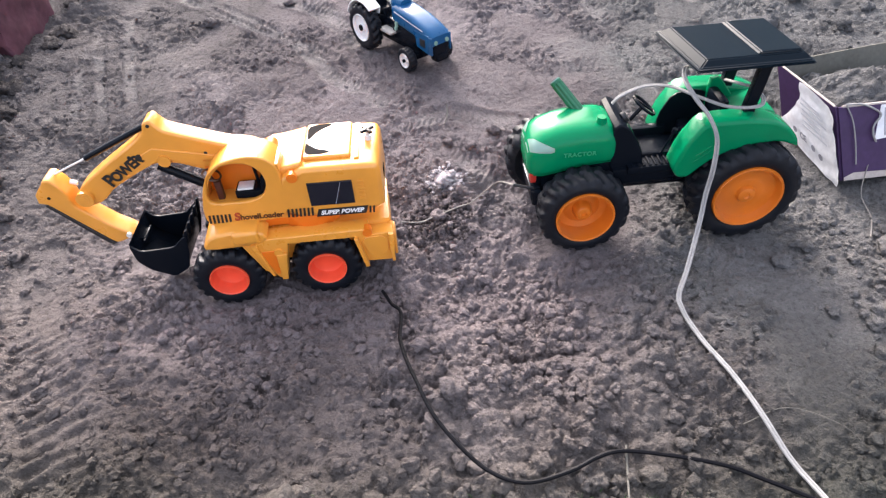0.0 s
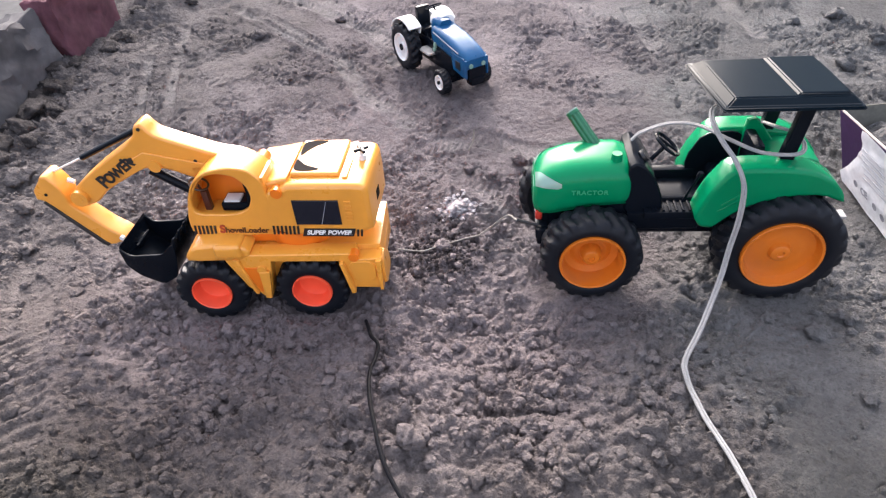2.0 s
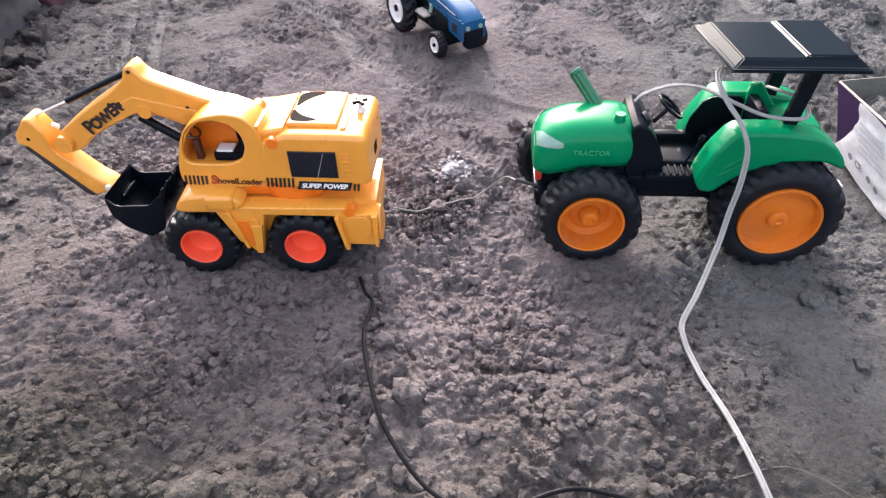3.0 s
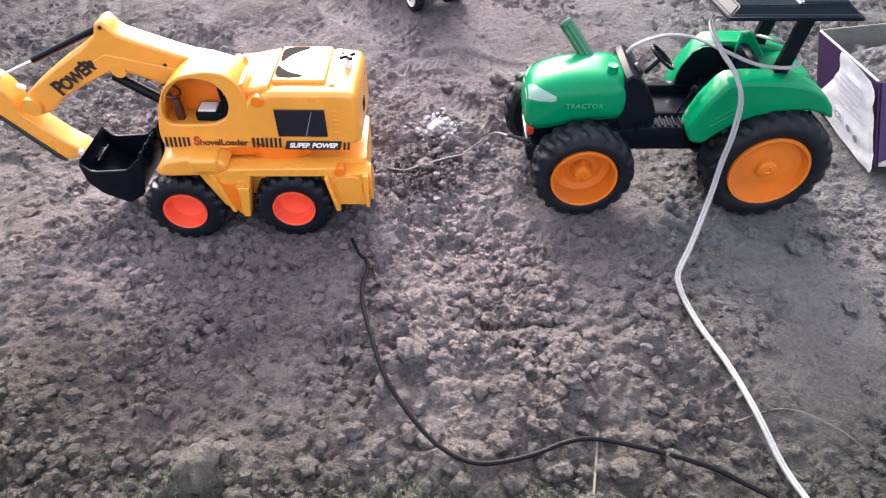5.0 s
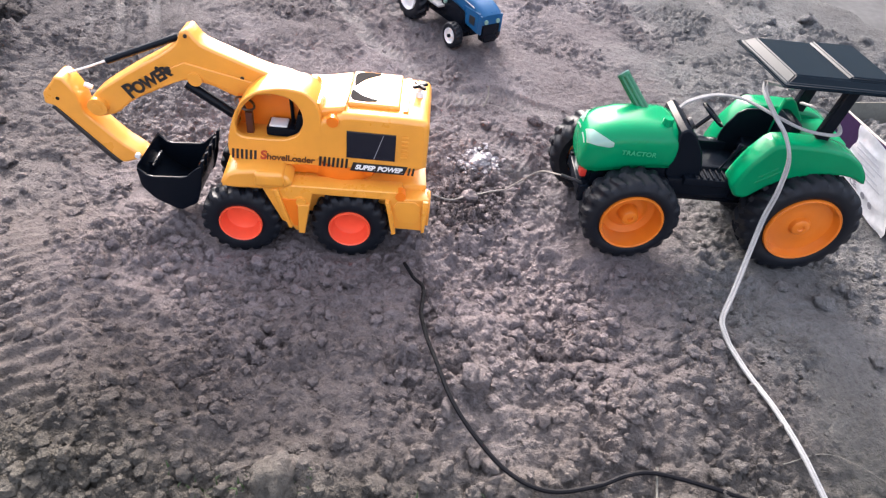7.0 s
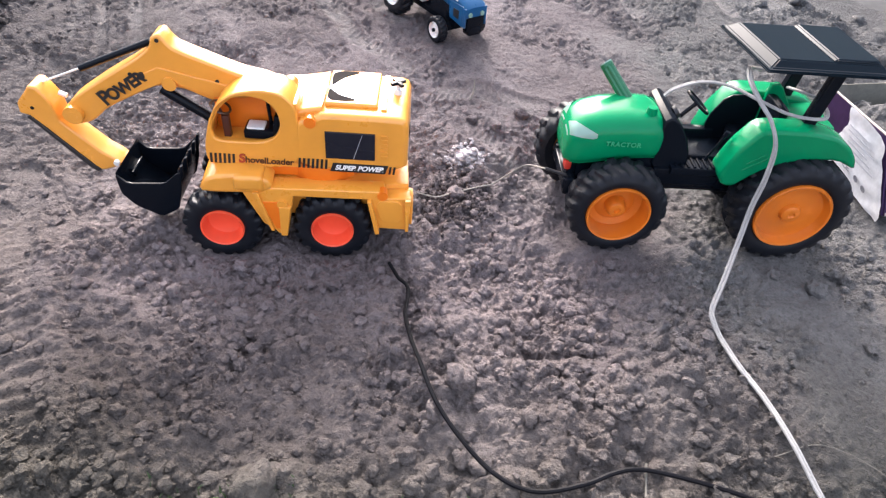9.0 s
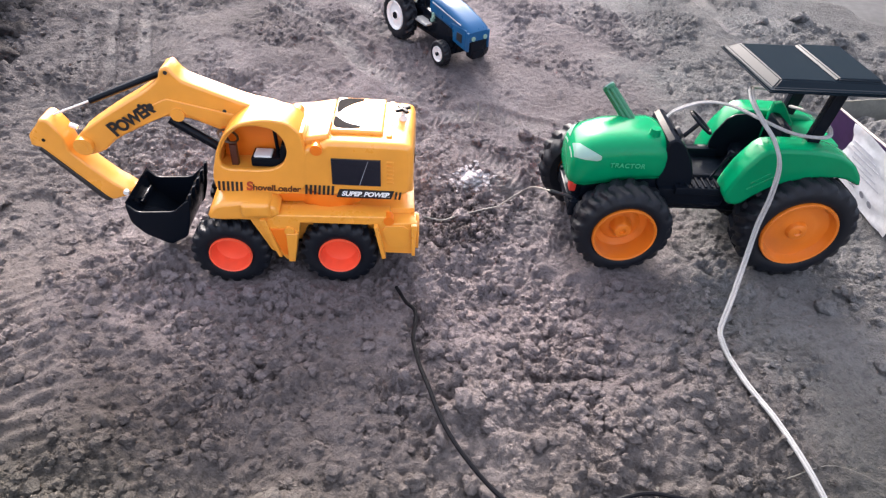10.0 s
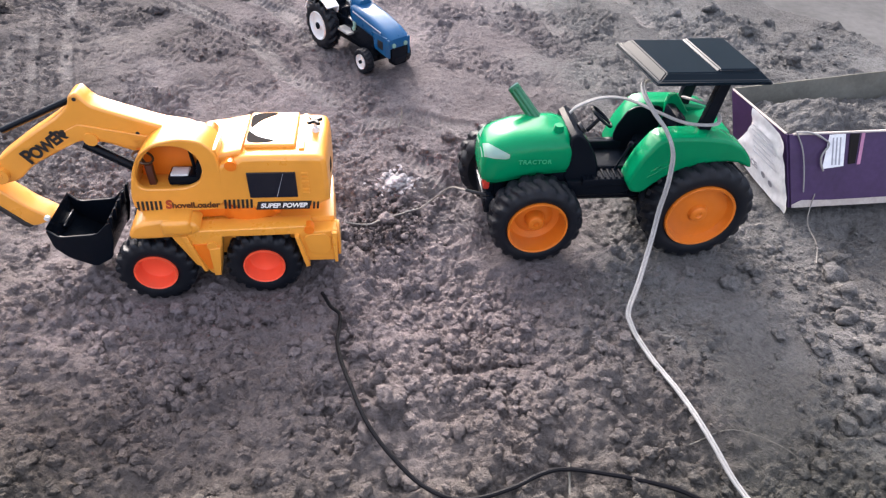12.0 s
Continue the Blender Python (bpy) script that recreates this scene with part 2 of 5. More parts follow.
def tube(points, r, steps=8, shift=0.0):
    """A round cord along points; shift moves it sidewise, level."""
    bm, rings = bmesh.new(), []
    for k, p in enumerate(points):
        way = (points[min(k + 1, len(points) - 1)] - points[max(k - 1, 0)]).normalized()
        side = way.cross(Vector((0, 0, 1)))
        side = side.normalized() if side.length > 0.05 else Vector((1, 0, 0))
        up = side.cross(way)
        c = p + side * shift
        rings.append([bm.verts.new(c + side * r * math.cos(a) + up * r * math.sin(a)) for a in (2 * math.pi * j / steps for j in range(steps))])
    for a, b in zip(rings, rings[1:]):
        for k in range(steps):
            bm.faces.new((a[k], a[(k + 1) % steps], b[(k + 1) % steps], b[k]))
    bm.faces.new(rings[0])
    bm.faces.new(rings[-1])
    return bm


def lettering(text, size, m, shear=0.0, bold=0.0, thick=0.00015, wide=1.0, spacing=1.0):
    """Flat letters in the built-in font; m takes their x, y plane to its place."""
    c = bpy.data.curves.new("letters", "FONT")
    c.body, c.size, c.shear, c.offset, c.extrude, c.space_character = text, size, shear, bold, thick, spacing
    c.align_x, c.align_y = "CENTER", "CENTER"
    ob = bpy.data.objects.new("letters", c)
    mesh = bpy.data.meshes.new_from_object(ob)
    bpy.data.objects.remove(ob)
    bpy.data.curves.remove(c)
    mesh.materials.clear()
    mesh.transform(m @ Matrix.Diagonal((wide, 1, 1, 1)))
    return mesh


def smooth_step(a, b, x):
    t = np.clip((x - a) / (b - a), 0, 1)
    return t * t * (3 - 2 * t)


def hashed(ix, iy, k):
    """A repeatable random number from 0 to 1 for each cell."""
    h = (ix.astype(np.int64) * 374761393 + iy.astype(np.int64) * 668265263 + k * 974634777) & 0x7FFFFFFF
    h = ((h ^ (h >> 13)) * 1274126177) & 0x7FFFFFFF
    return ((h ^ (h >> 16)) & 0xFFFFFF) / 0xFFFFFF


def value_noise(x, y, k):
    ix, iy = np.floor(x), np.floor(y)
    fx, fy = x - ix, y - iy
    fx, fy = fx * fx * fx * (fx * (fx * 6 - 15) + 10), fy * fy * fy * (fy * (fy * 6 - 15) + 10)
    a, b = hashed(ix, iy, k), hashed(ix + 1, iy, k)
    c, d = hashed(ix, iy + 1, k), hashed(ix + 1, iy + 1, k)
    return (a + (b - a) * fx) * (1 - fy) + (c + (d - c) * fx) * fy - 0.5


def fractal(x, y, size, octaves, k, fall=0.5):
    out, amp = 0, 1.0
    for o in range(octaves):
        ca, sa = math.cos(o * 1.1 + k), math.sin(o * 1.1 + k)
        out = out + amp * value_noise((x * ca - y * sa) / size + 17.3 * o, (x * sa + y * ca) / size + 9.1 * o, k + 31 * o)
        amp, size = amp * fall, size * 0.5
    return out


def lumps(x, y, size, k, fill, slope=0.6):
    """Rounded clods of uneven size, fill of the cells holding one."""
    wx, wy = x + size * 0.45 * fractal(x, y, size * 0.8, 2, k + 5), y + size * 0.45 * fractal(x, y, size * 0.8, 2, k + 9)
    gx, gy = wx / size, wy / size
    ix, iy = np.floor(gx), np.floor(gy)
    out = np.zeros_like(gx)
    rag = 1 + 1.7 * fractal(x, y, size * 0.5, 3, k + 15, 0.65)
    for ox in (-1, 0, 1):
        for oy in (-1, 0, 1):
            cx, cy = ix + ox, iy + oy
            px, py = cx + hashed(cx, cy, k), cy + hashed(cx, cy, k + 1)
            r = 0.28 + 0.5 * hashed(cx, cy, k + 2)
            d = ((gx - px) ** 2 + (gy - py) ** 2) / (r * r) * rag
            b = np.clip(1 - d, 0, 1) ** slope * r * (hashed(cx, cy, k + 3) < fill)
            out = np.maximum(out, b)
    return out * size


# ---- ground ----
EXC = pose(-0.1675, 0.5025, 0, 0, 0, 8.6)          # yellow excavator, near wheel side at y = 0
UPPER = EXC.inverted() @ pose(-0.1445, 0.5616, 0, 0, 0, 5.4)   # its turned upper half
TRACTOR = pose(0.2325, 0.569, 0, 0, 0, 6.2)        # green tractor
FORD = pose(-0.105, 0.978, 0.02, 0, 0, -49.5)       # small blue tractor
SLAB = -0.03                                       # height of the concrete round the soil

TRACKS = [  # lines on the soil, width, depth, tread pitch
    ([(-0.289, 0.262), (-0.316, 0.309), (-0.343, 0.350), (-0.369, 0.390), (-0.401, 0.434), (-0.433, 0.485), (-0.47, 0.57)], 0.056, 0.009, 0.0165),
    ([(-0.42, 1.34), (-0.33, 1.27), (-0.24, 1.17), (-0.17, 1.06), (-0.13, 1.0)], 0.045, 0.006, 0.012),
    ([(-0.48, 1.22), (-0.36, 1.14), (-0.25, 1.03), (-0.18, 0.93), (-0.1, 0.86)], 0.03, 0.004, 0.01),
    ([(0.06, 0.60), (0.075, 0.66), (0.09, 0.74)], 0.04, 0.004, 0.009),
    ([(-0.538, 0.806), (-0.568, 0.908), (-0.596, 0.989)], 0.016, 0.003, 0.011),
    ([(-0.496, 0.825), (-0.557, 0.97), (-0.614, 1.105)], 0.018, 0.003, 0.011),
    ([(-0.459, 0.852), (-0.52, 0.998), (-0.58, 1.158)], 0.018, 0.003, 0.011),
    ([(-0.516, 1.348), (-0.341, 1.24), (-0.232, 1.147), (-0.156, 1.065)], 0.028, 0.004, 0.012),
    ([(-0.523, 1.24), (-0.4, 1.146), (-0.295, 1.074), (-0.186, 0.981)], 0.022, 0.004, 0.012),
    ([(0.211, 1.253), (0.232, 1.151), (0.25, 1.072)], 0.035, 0.004, 0.012),
    ([(0.104, 1.311), (0.133, 1.2), (0.158, 1.103)], 0.03, 0.004, 0.012),
    ([(0.332, 1.401), (0.375, 1.28), (0.398, 1.152)], 0.03, 0.004, 0.012),
    ([(-0.063, 0.807), (0.004, 0.832), (0.088, 0.799)], 0.035, 0.003, 0.009),
    ([(-0.004, 0.744), (0.02, 0.715), (0.043, 0.675)], 0.035, 0.004, 0.009),
]


def line_place(x, y, line):
    """Distance from a line, and how far along it."""
    best, run, start = np.full_like(x, 9.0), np.zeros_like(x), 0.0
    for (ax, ay), (bx, by) in zip(line, line[1:]):
        length = math.hypot(bx - ax, by - ay)
        t = np.clip(((x - ax) * (bx - ax) + (y - ay) * (by - ay)) / length ** 2, 0, 1)
        d = np.hypot(x - ax - t * (bx - ax), y - ay - t * (by - ay))
        side = np.sign((bx - ax) * (y - ay) - (by - ay) * (x - ax))
        near = d < np.abs(best)
        best, run = np.where(near, d * side, best), np.where(near, start + t * length, run)
        start += length
    return best, run


def pads():
    """Flat places under the wheels: x, y, height, radius."""
    out = []
    for px in (-0.05, 0.05):
        for py in (0.016, 0.094):
            v = EXC @ Vector((px, py, 0))
            out.append((v.x, v.y, -0.0045, 0.034))
    for px in (-0.086, 0.082):
        for py in (0.008, 0.102):
            v = TRACTOR @ Vector((px, py, 0))
            out.append((v.x, v.y, 0.007, 0.045))
    for px, py in ((-0.052, 0.012), (-0.052, 0.066), (0.058, 0.006), (0.058, 0.07)):
        v = FORD @ Vector((px, py, 0))
        out.append((v.x, v.y, 0.0285, 0.035))
    return out


def packed_soil(x, y):
    """How far wheels have rolled the soil flat, 0 to 1."""
    out = np.zeros_like(x)
    for k, (line, width, depth, pitch) in enumerate(TRACKS):
        d, s = line_place(x, y, line)
        end = smooth_step(0, 0.03, s)
        w = smooth_step(width * 0.6, width * 0.3, np.abs(d)) * end * np.clip(0.55 + 1.3 * fractal(x, y, 0.05, 3, 160 + k), 0, 1)
        out = np.maximum(out, w)
    return out * smooth_step(0.5, 0.68, y)


def roughness(x, y):
    """How crumbly the soil is: about 0.15 on pressed dust, over 1 on loose clods."""
    ridge = np.exp(-((x - 0.095) / 0.11) ** 2 - ((y - 0.40) / 0.12) ** 2)
    pressed = np.exp(-((x - 0.32) / 0.12) ** 2 - ((y - 0.44) / 0.09) ** 2)
    edge = smooth_step(0.30, 0.235, y) + smooth_step(-0.58, -0.7, x)
    behind = np.exp(-((x - 0.03) / 0.09) ** 2 - ((y - 0.66) / 0.05) ** 2)
    foot = np.exp(-((x + 0.17) / 0.13) ** 2 - ((y - 0.41) / 0.09) ** 2)
    patchy = smooth_step(-0.35, 0.45, fractal(x, y, 0.09, 4, 7, 0.6))
    out = 0.28 + 0.52 * patchy + 0.22 * ridge + 0.4 * edge + 0.55 * behind + 0.34 * foot - 0.14 * pressed - 0.14 * smooth_step(0.70, 0.9, y)
    return np.clip(out, 0.13, 1.25)


def soil_height(x, y):
    z = 0.033 * smooth_step(0.60, 1.02, y) + 0.011 * np.exp(-((y - 0.37) / 0.10) ** 2)
    z += 0.016 * np.exp(-((x - 0.235) / 0.09) ** 2 - ((y - 0.43) / 0.08) ** 2)
    z += 0.02 * np.exp(-((x + 0.30) / 0.12) ** 2 - ((y - 0.27) / 0.09) ** 2)
    z += 0.012 * np.exp(-((x - 0.45) / 0.10) ** 2 - ((y - 0.46) / 0.10) ** 2)
    z += 0.014 * np.exp(-((x - 0.02) / 0.10) ** 2 - ((y - 0.70) / 0.03) ** 2) * (0.5 + fractal(x, y, 0.06, 3, 91))
    z += 0.02 * np.exp(-((x + 0.105) / 0.026) ** 2 - ((y - 0.262) / 0.02) ** 2)
    z += 0.03 * np.exp(-((x + 0.68) / 0.05) ** 2 - ((y - 1.27) / 0.09) ** 2)
    z += 0.02 * np.exp(-((x + 0.62) / 0.16) ** 2 - ((y - 1.32) / 0.06) ** 2)
    rough = roughness(x, y)
    z += 0.010 * fractal(x, y, 0.16, 3, 3) + (0.003 + 0.006 * rough) * fractal(x, y, 0.045, 3, 4)
    small = lumps(x, y, 0.028, 11, 0.11, 1.1) * 0.36 + lumps(x, y, 0.0135, 12, 0.16, 0.9) * 0.46 + lumps(x, y, 0.0066, 13, 0.30) * 0.45 + lumps(x, y, 0.0040, 14, 0.5) * 0.35
    small += 0.0045 * np.abs(fractal(x, y, 0.012, 3, 21))
    small -= 0.0056 * smooth_step(0.12, 0.34, fractal(x, y, 0.0062, 2, 27)) * smooth_step(-0.3, 0.2, fractal(x, y, 0.05, 2, 28))
    crack = np.abs(fractal(x, y, 0.034, 3, 23, 0.6))
    small -= 0.003 * np.exp(-(crack / 0.04) ** 2) * smooth_step(-0.1, 0.25, fractal(x, y, 0.11, 2, 24))
    detail = 1.25 * small * rough + (0.0022 * fractal(x, y, 0.009, 2, 25) - 0.0055 * np.abs(fractal(x, y * 1.25, 0.024, 4, 26, 0.6))) * smooth_step(0.13, 0.4, rough)
    z += detail
    # three low banks across the lit strip between the toys
    ridge = np.exp(-((x - 0.09) / 0.14) ** 2 - ((y - 0.37) / 0.13) ** 2)
    step = ((y + 0.05 * fractal(x, y, 0.1, 3, 41)) * 17) % 1.0
    z += 0.009 * ridge * (step - 1.15 * smooth_step(0.72, 1.0, step))
    for k, (line, width, depth, pitch) in enumerate(TRACKS):
        d, s = line_place(x, y, line)
        inside = smooth_step(width * 0.62, width * 0.42, np.abs(d)) * ((0.62 if k == 0 else 0.55) + 0.9 * (fractal(x, y, 0.09, 2, 60 + k) + 0.3))
        inside = np.clip(inside, 0, 1)
        tread = np.sin((s + (0.12 * d if k == 0 else 0.7 * np.abs(d))) * 2 * math.pi / pitch)
        z = z - inside * (detail * (0.75 if k == 0 else 0.7) + depth * 0.5) + inside * depth * (0.46 * smooth_step(0.5, 0.38, y) if k == 0 else 0.36) * tread * (0.8 + fractal(x, y, 0.03, 2, 90 + k))
        z += 0.0025 * np.exp(-((np.abs(d) - width * 0.62) / (width * 0.16)) ** 2)
    for px, py, pz, r in pads():
        w = np.exp(-(((x - px) ** 2 + (y - py) ** 2) / r ** 2) ** 2)
        z = z * (1 - w) + (pz + small * 0.25) * w
    bx, by = x - 0.56, y - 0.75
    w = np.exp(-((bx / 0.17) ** 4 + (by / 0.10) ** 4))
    z = z * (1 - 0.8 * w) + 0.8 * w * 0.012
    # the soil thins out on the concrete
    rim = np.interp(x, [-3.0, -0.93, -0.86, -0.65, -0.55, -0.44, -0.2, 0.4, 0.6, 0.715, 0.8, 1.0, 1.3, 3.0], [0.45, 0.5, 1.42, 1.44, 1.38, 1.43, 1.60, 1.64, 1.45, 1.29, 1.14, 0.95, 0.8, 0.6])
    inside = smooth_step(-0.03, 0.09, rim - y + 0.09 * fractal(x, y, 0.12, 3, 71))
    # and ends unevenly to the sides and behind
    spread = np.minimum(1.9 - np.abs(x), y + 1.3) + 0.5 * fractal(x, y, 0.55, 3, 72)
    inside = inside * smooth_step(0.0, 0.35, spread)
    return (SLAB - 0.006) * (1 - inside) + z * inside


def steps_between(*parts):
    """Grid lines: (from, to, spacing) one after another."""
    out = []
    for a, b, d in parts:
        out.append(np.linspace(a, b, max(2, round((b - a) / d)), endpoint=False))
    return np.concatenate(out + [[parts[-1][1]]])


GX = steps_between((-3.0, -1.3, 0.05), (-1.3, -0.52, 0.005), (-0.52, 0.60, 0.0015), (0.60, 1.3, 0.006), (1.3, 3.0, 0.05))
GY = steps_between((-2.0, -0.2, 0.05), (-0.2, 0.2, 0.012), (0.2, 0.80, 0.0015), (0.80, 1.2, 0.003), (1.2, 1.7, 0.006))
XX, YY = np.meshgrid(GX, GY)
HH, RR = soil_height(XX, YY), roughness(XX, YY)


def ground(x, y):
    """The soil's height."""
    i, j = np.searchsorted(GX, x) - 1, np.searchsorted(GY, y) - 1
    u, v = (x - GX[i]) / (GX[i + 1] - GX[i]), (y - GY[j]) / (GY[j + 1] - GY[j])
    return float((HH[j, i] * (1 - u) + HH[j, i + 1] * u) * (1 - v) + (HH[j + 1, i] * (1 - u) + HH[j + 1, i + 1] * u) * v)


def array_mesh(name, verts, faces):
    """A mesh from arrays of places and of faces with equally many corners."""
    mesh = bpy.data.meshes.new(name)
    n, k = faces.shape
    mesh.vertices.add(len(verts))
    mesh.vertices.foreach_set("co", verts.astype(np.float32).ravel())
    mesh.loops.add(n * k)
    mesh.loops.foreach_set("vertex_index", faces.astype(np.int32).ravel())
    mesh.polygons.add(n)
    mesh.polygons.foreach_set("loop_start", np.arange(0, n * k, k, dtype=np.int32))
    mesh.update(calc_edges=True)
    mesh.shade_smooth()
    return mesh


def grid_faces(rows, cols):
    a = (np.arange(rows - 1)[:, None] * cols + np.arange(cols - 1)[None, :]).ravel()
    return np.stack([a, a + 1, a + cols + 1, a + cols], axis=1)


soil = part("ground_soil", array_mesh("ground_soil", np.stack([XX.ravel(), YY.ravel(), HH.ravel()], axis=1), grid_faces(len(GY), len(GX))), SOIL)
tagged(soil, "dry grey-brown crumbly soil with tyre tracks and clods", "ground", kind="structure")

mark = soil.data.attributes.new("packed", "FLOAT", "POINT")
mark.data.foreach_set("value", (0.55 * packed_soil(XX, YY)).astype(np.float32).ravel())

slab = part("ground", box(-400, 400, -400, 400, -0.5, SLAB, 0), CONCRETE)
tagged(slab, "pale dusty concrete yard round the soil bed", "ground", kind="structure")


# ---- clods ----
def ico(level):
    bm = bmesh.new()
    bmesh.ops.create_icosphere(bm, subdivisions=level, radius=1)
    v = np.array([p.co[:] for p in bm.verts])
    f = np.array([[p.index for p in q.verts] for q in bm.faces])
    bm.free()
    return v, f


def lumpy(v, k, depth=0.34):
    """Unit ball made uneven."""
    out = []
    for p in v:
        q = Vector(p)
        out.append(q * (1 + depth * noise.noise(q * 1.4 + Vector((k * 3.7, k, 0))) + depth * 0.55 * noise.noise(q * 3.1 + Vector((0, k * 2.3, k)))))
    return np.array([p[:] for p in out])


TAKEN = [(EXC, -0.09, 0.13, -0.005, 0.115), (TRACTOR, -0.16, 0.14, -0.02, 0.13), (FORD, -0.09, 0.13, -0.01, 0.085), (pose(0.55, 0.745, 0, 0, 0, 10), -0.13, 0.14, -0.09, 0.09)]


def free(x, y):
    for m, x0, x1, y0, y1 in TAKEN:
        p = m.inverted() @ Vector((x, y, 0))
        if x0 < p.x < x1 and y0 < p.y < y1:
            return False
    return True


def crumbs(count):
    """Loose crumbs, thickest on the crumbly strip and round the wheels; the small ones have few faces."""
    rng = np.random.default_rng(4)
    balls = [ico(1), ico(2)]
    kinds = [[lumpy(v, k, 0.55) for k in range(14)] for v, f in balls]
    verts, faces, n, start = [], [], 0, 0
    while n < count:
        x, y = rng.uniform(-0.72, 0.72), 0.2 + 1.15 * rng.random() ** 1.9
        k, i = np.searchsorted(GY, y) - 1, np.searchsorted(GX, x) - 1
        thick = (RR[k, i] - 0.12) ** 1.3 + 0.5 * math.exp(-((x - 0.46) / 0.07) ** 2 - ((y - 0.43) / 0.12) ** 2) + 0.4 * math.exp(-((x + 0.64) / 0.08) ** 2 - ((y - 0.8) / 0.25) ** 2)
        if rng.random() > thick * (1 if y < 0.75 else 0.7) or not free(x, y):
            continue
        r = (0.0008 + 0.0048 * rng.random() ** 7) * (1 if y < 0.6 else 0.85)
        level = 1 if r > 0.0021 else 0
        s = kinds[level][rng.integers(14)] * (r * rng.uniform(0.75, 1.25, 3))
        a = rng.uniform(0, 6.28)
        c, d = math.cos(a), math.sin(a)
        verts.append(np.stack([s[:, 0] * c - s[:, 1] * d + x, s[:, 0] * d + s[:, 1] * c + y, s[:, 2] * 0.85 + ground(x, y) + r * (0.05 if level else 0.3)], axis=1))
        faces.append(balls[level][1] + start)
        start += len(s)
        n += 1
    ob = part("soil_crumbs", array_mesh("soil_crumbs", np.concatenate(verts), np.concatenate(faces)), CLOD)
    ob.data.shade_flat()
    tagged(ob, "small loose crumbs of dry grey-brown soil", "soil", kind="stuff")


crumbs(32000)

CLODS = [  # x, y, radius of the larger clods
    (0.012, 0.362, 0.0105), (0.03, 0.35, 0.006), (-0.004, 0.335, 0.007), (0.085, 0.30, 0.008), (0.02, 0.305, 0.007), (0.0, 0.29, 0.006), (-0.02, 0.30, 0.008), (0.06, 0.27, 0.007),
    (0.12, 0.285, 0.006), (0.17, 0.29, 0.008), (0.20, 0.285, 0.007), (0.235, 0.30, 0.006), (0.205, 0.32, 0.006), (0.15, 0.335, 0.006), (0.25, 0.31, 0.005),
    (0.464, 0.5485, 0.012), (0.442, 0.506, 0.009), (0.46, 0.52, 0.010), (0.4108, 0.3775, 0.013), (0.4275, 0.4016, 0.011), (0.4456, 0.4832, 0.011), (0.40, 0.44, 0.008), (0.43, 0.45, 0.009), (0.45, 0.43, 0.011),
    (0.39, 0.36, 0.008), (0.37, 0.34, 0.008), (0.42, 0.53, 0.008), (0.375, 0.56, 0.007), (0.31, 0.545, 0.006), (0.35, 0.535, 0.009), (0.48, 0.58, 0.009), (0.40, 0.41, 0.006),
    (0.042, 0.521, 0.008), (0.06, 0.50, 0.005), (0.10, 0.47, 0.006), (0.13, 0.45, 0.006), (0.075, 0.44, 0.0055), (0.03, 0.48, 0.006), (0.15, 0.40, 0.006), (0.10, 0.39, 0.006),
    (-0.107, 0.463, 0.007), (-0.09, 0.455, 0.005), (-0.15, 0.445, 0.006), (-0.22, 0.43, 0.005), (-0.06, 0.475, 0.006), (-0.252, 0.315, 0.008), (-0.16, 0.36, 0.005), (-0.112, 0.256, 0.0175), (-0.55, 0.64, 0.012), (-0.6, 0.7, 0.014), (-0.58, 0.58, 0.010),
    (-0.52, 0.5, 0.009), (-0.63, 0.78, 0.013), (-0.66, 0.86, 0.014), (-0.68, 0.93, 0.012), (-0.64, 0.66, 0.010), (-0.5, 0.57, 0.008), (-0.46, 0.46, 0.008), (-0.7, 1.0, 0.010),
    (-0.68, 1.1, 0.013), (-0.7, 1.2, 0.012), (-0.62, 1.26, 0.010), (-0.55, 1.3, 0.009), (-0.42, 1.12, 0.012), (-0.3, 1.2, 0.008), (0.5, 1.05, 0.014), (0.56, 1.12, 0.012), (0.6, 1.02, 0.012),
    (-0.72, 0.97, 0.012), (-0.70, 0.93, 0.015), (-0.715, 0.90, 0.011), (-0.69, 0.885, 0.013), (-0.68, 0.845, 0.016), (-0.70, 0.82, 0.013), (-0.665, 0.80, 0.012), (-0.68, 0.76, 0.015), (-0.655, 0.735, 0.011), (-0.67, 0.70, 0.012), (-0.675, 1.06, 0.010), (-0.66, 1.1, 0.01), (-0.645, 1.17, 0.013),
    (0.46, 1.2, 0.012), (0.53, 1.22, 0.016), (0.62, 1.18, 0.012), (0.66, 1.08, 0.010), (-0.01, 0.62, 0.009), (0.03, 0.75, 0.008), (0.06, 0.78, 0.009), (0.0, 0.76, 0.007),
]
scatter = np.random.default_rng(17)
for cx, cy, wx, wy, count in ((0.10, 0.40, 0.085, 0.075, 46), (0.41, 0.46, 0.035, 0.06, 16), (-0.20, 0.43, 0.10, 0.03, 14), (-0.36, 0.33, 0.08, 0.06, 12), (0.10, 0.285, 0.13, 0.022, 18)):
    for _ in range(count):
        x, y = scatter.normal(cx, wx), scatter.normal(cy, wy)
        if free(x, y) and y > 0.235:
            CLODS.append((x, y, scatter.uniform(0.0035, 0.0075)))
cv, cf = ico(3)
clod_meshes = [array_mesh("clod", lumpy(cv, 40 + k, 0.62), cf) for k in range(10)]
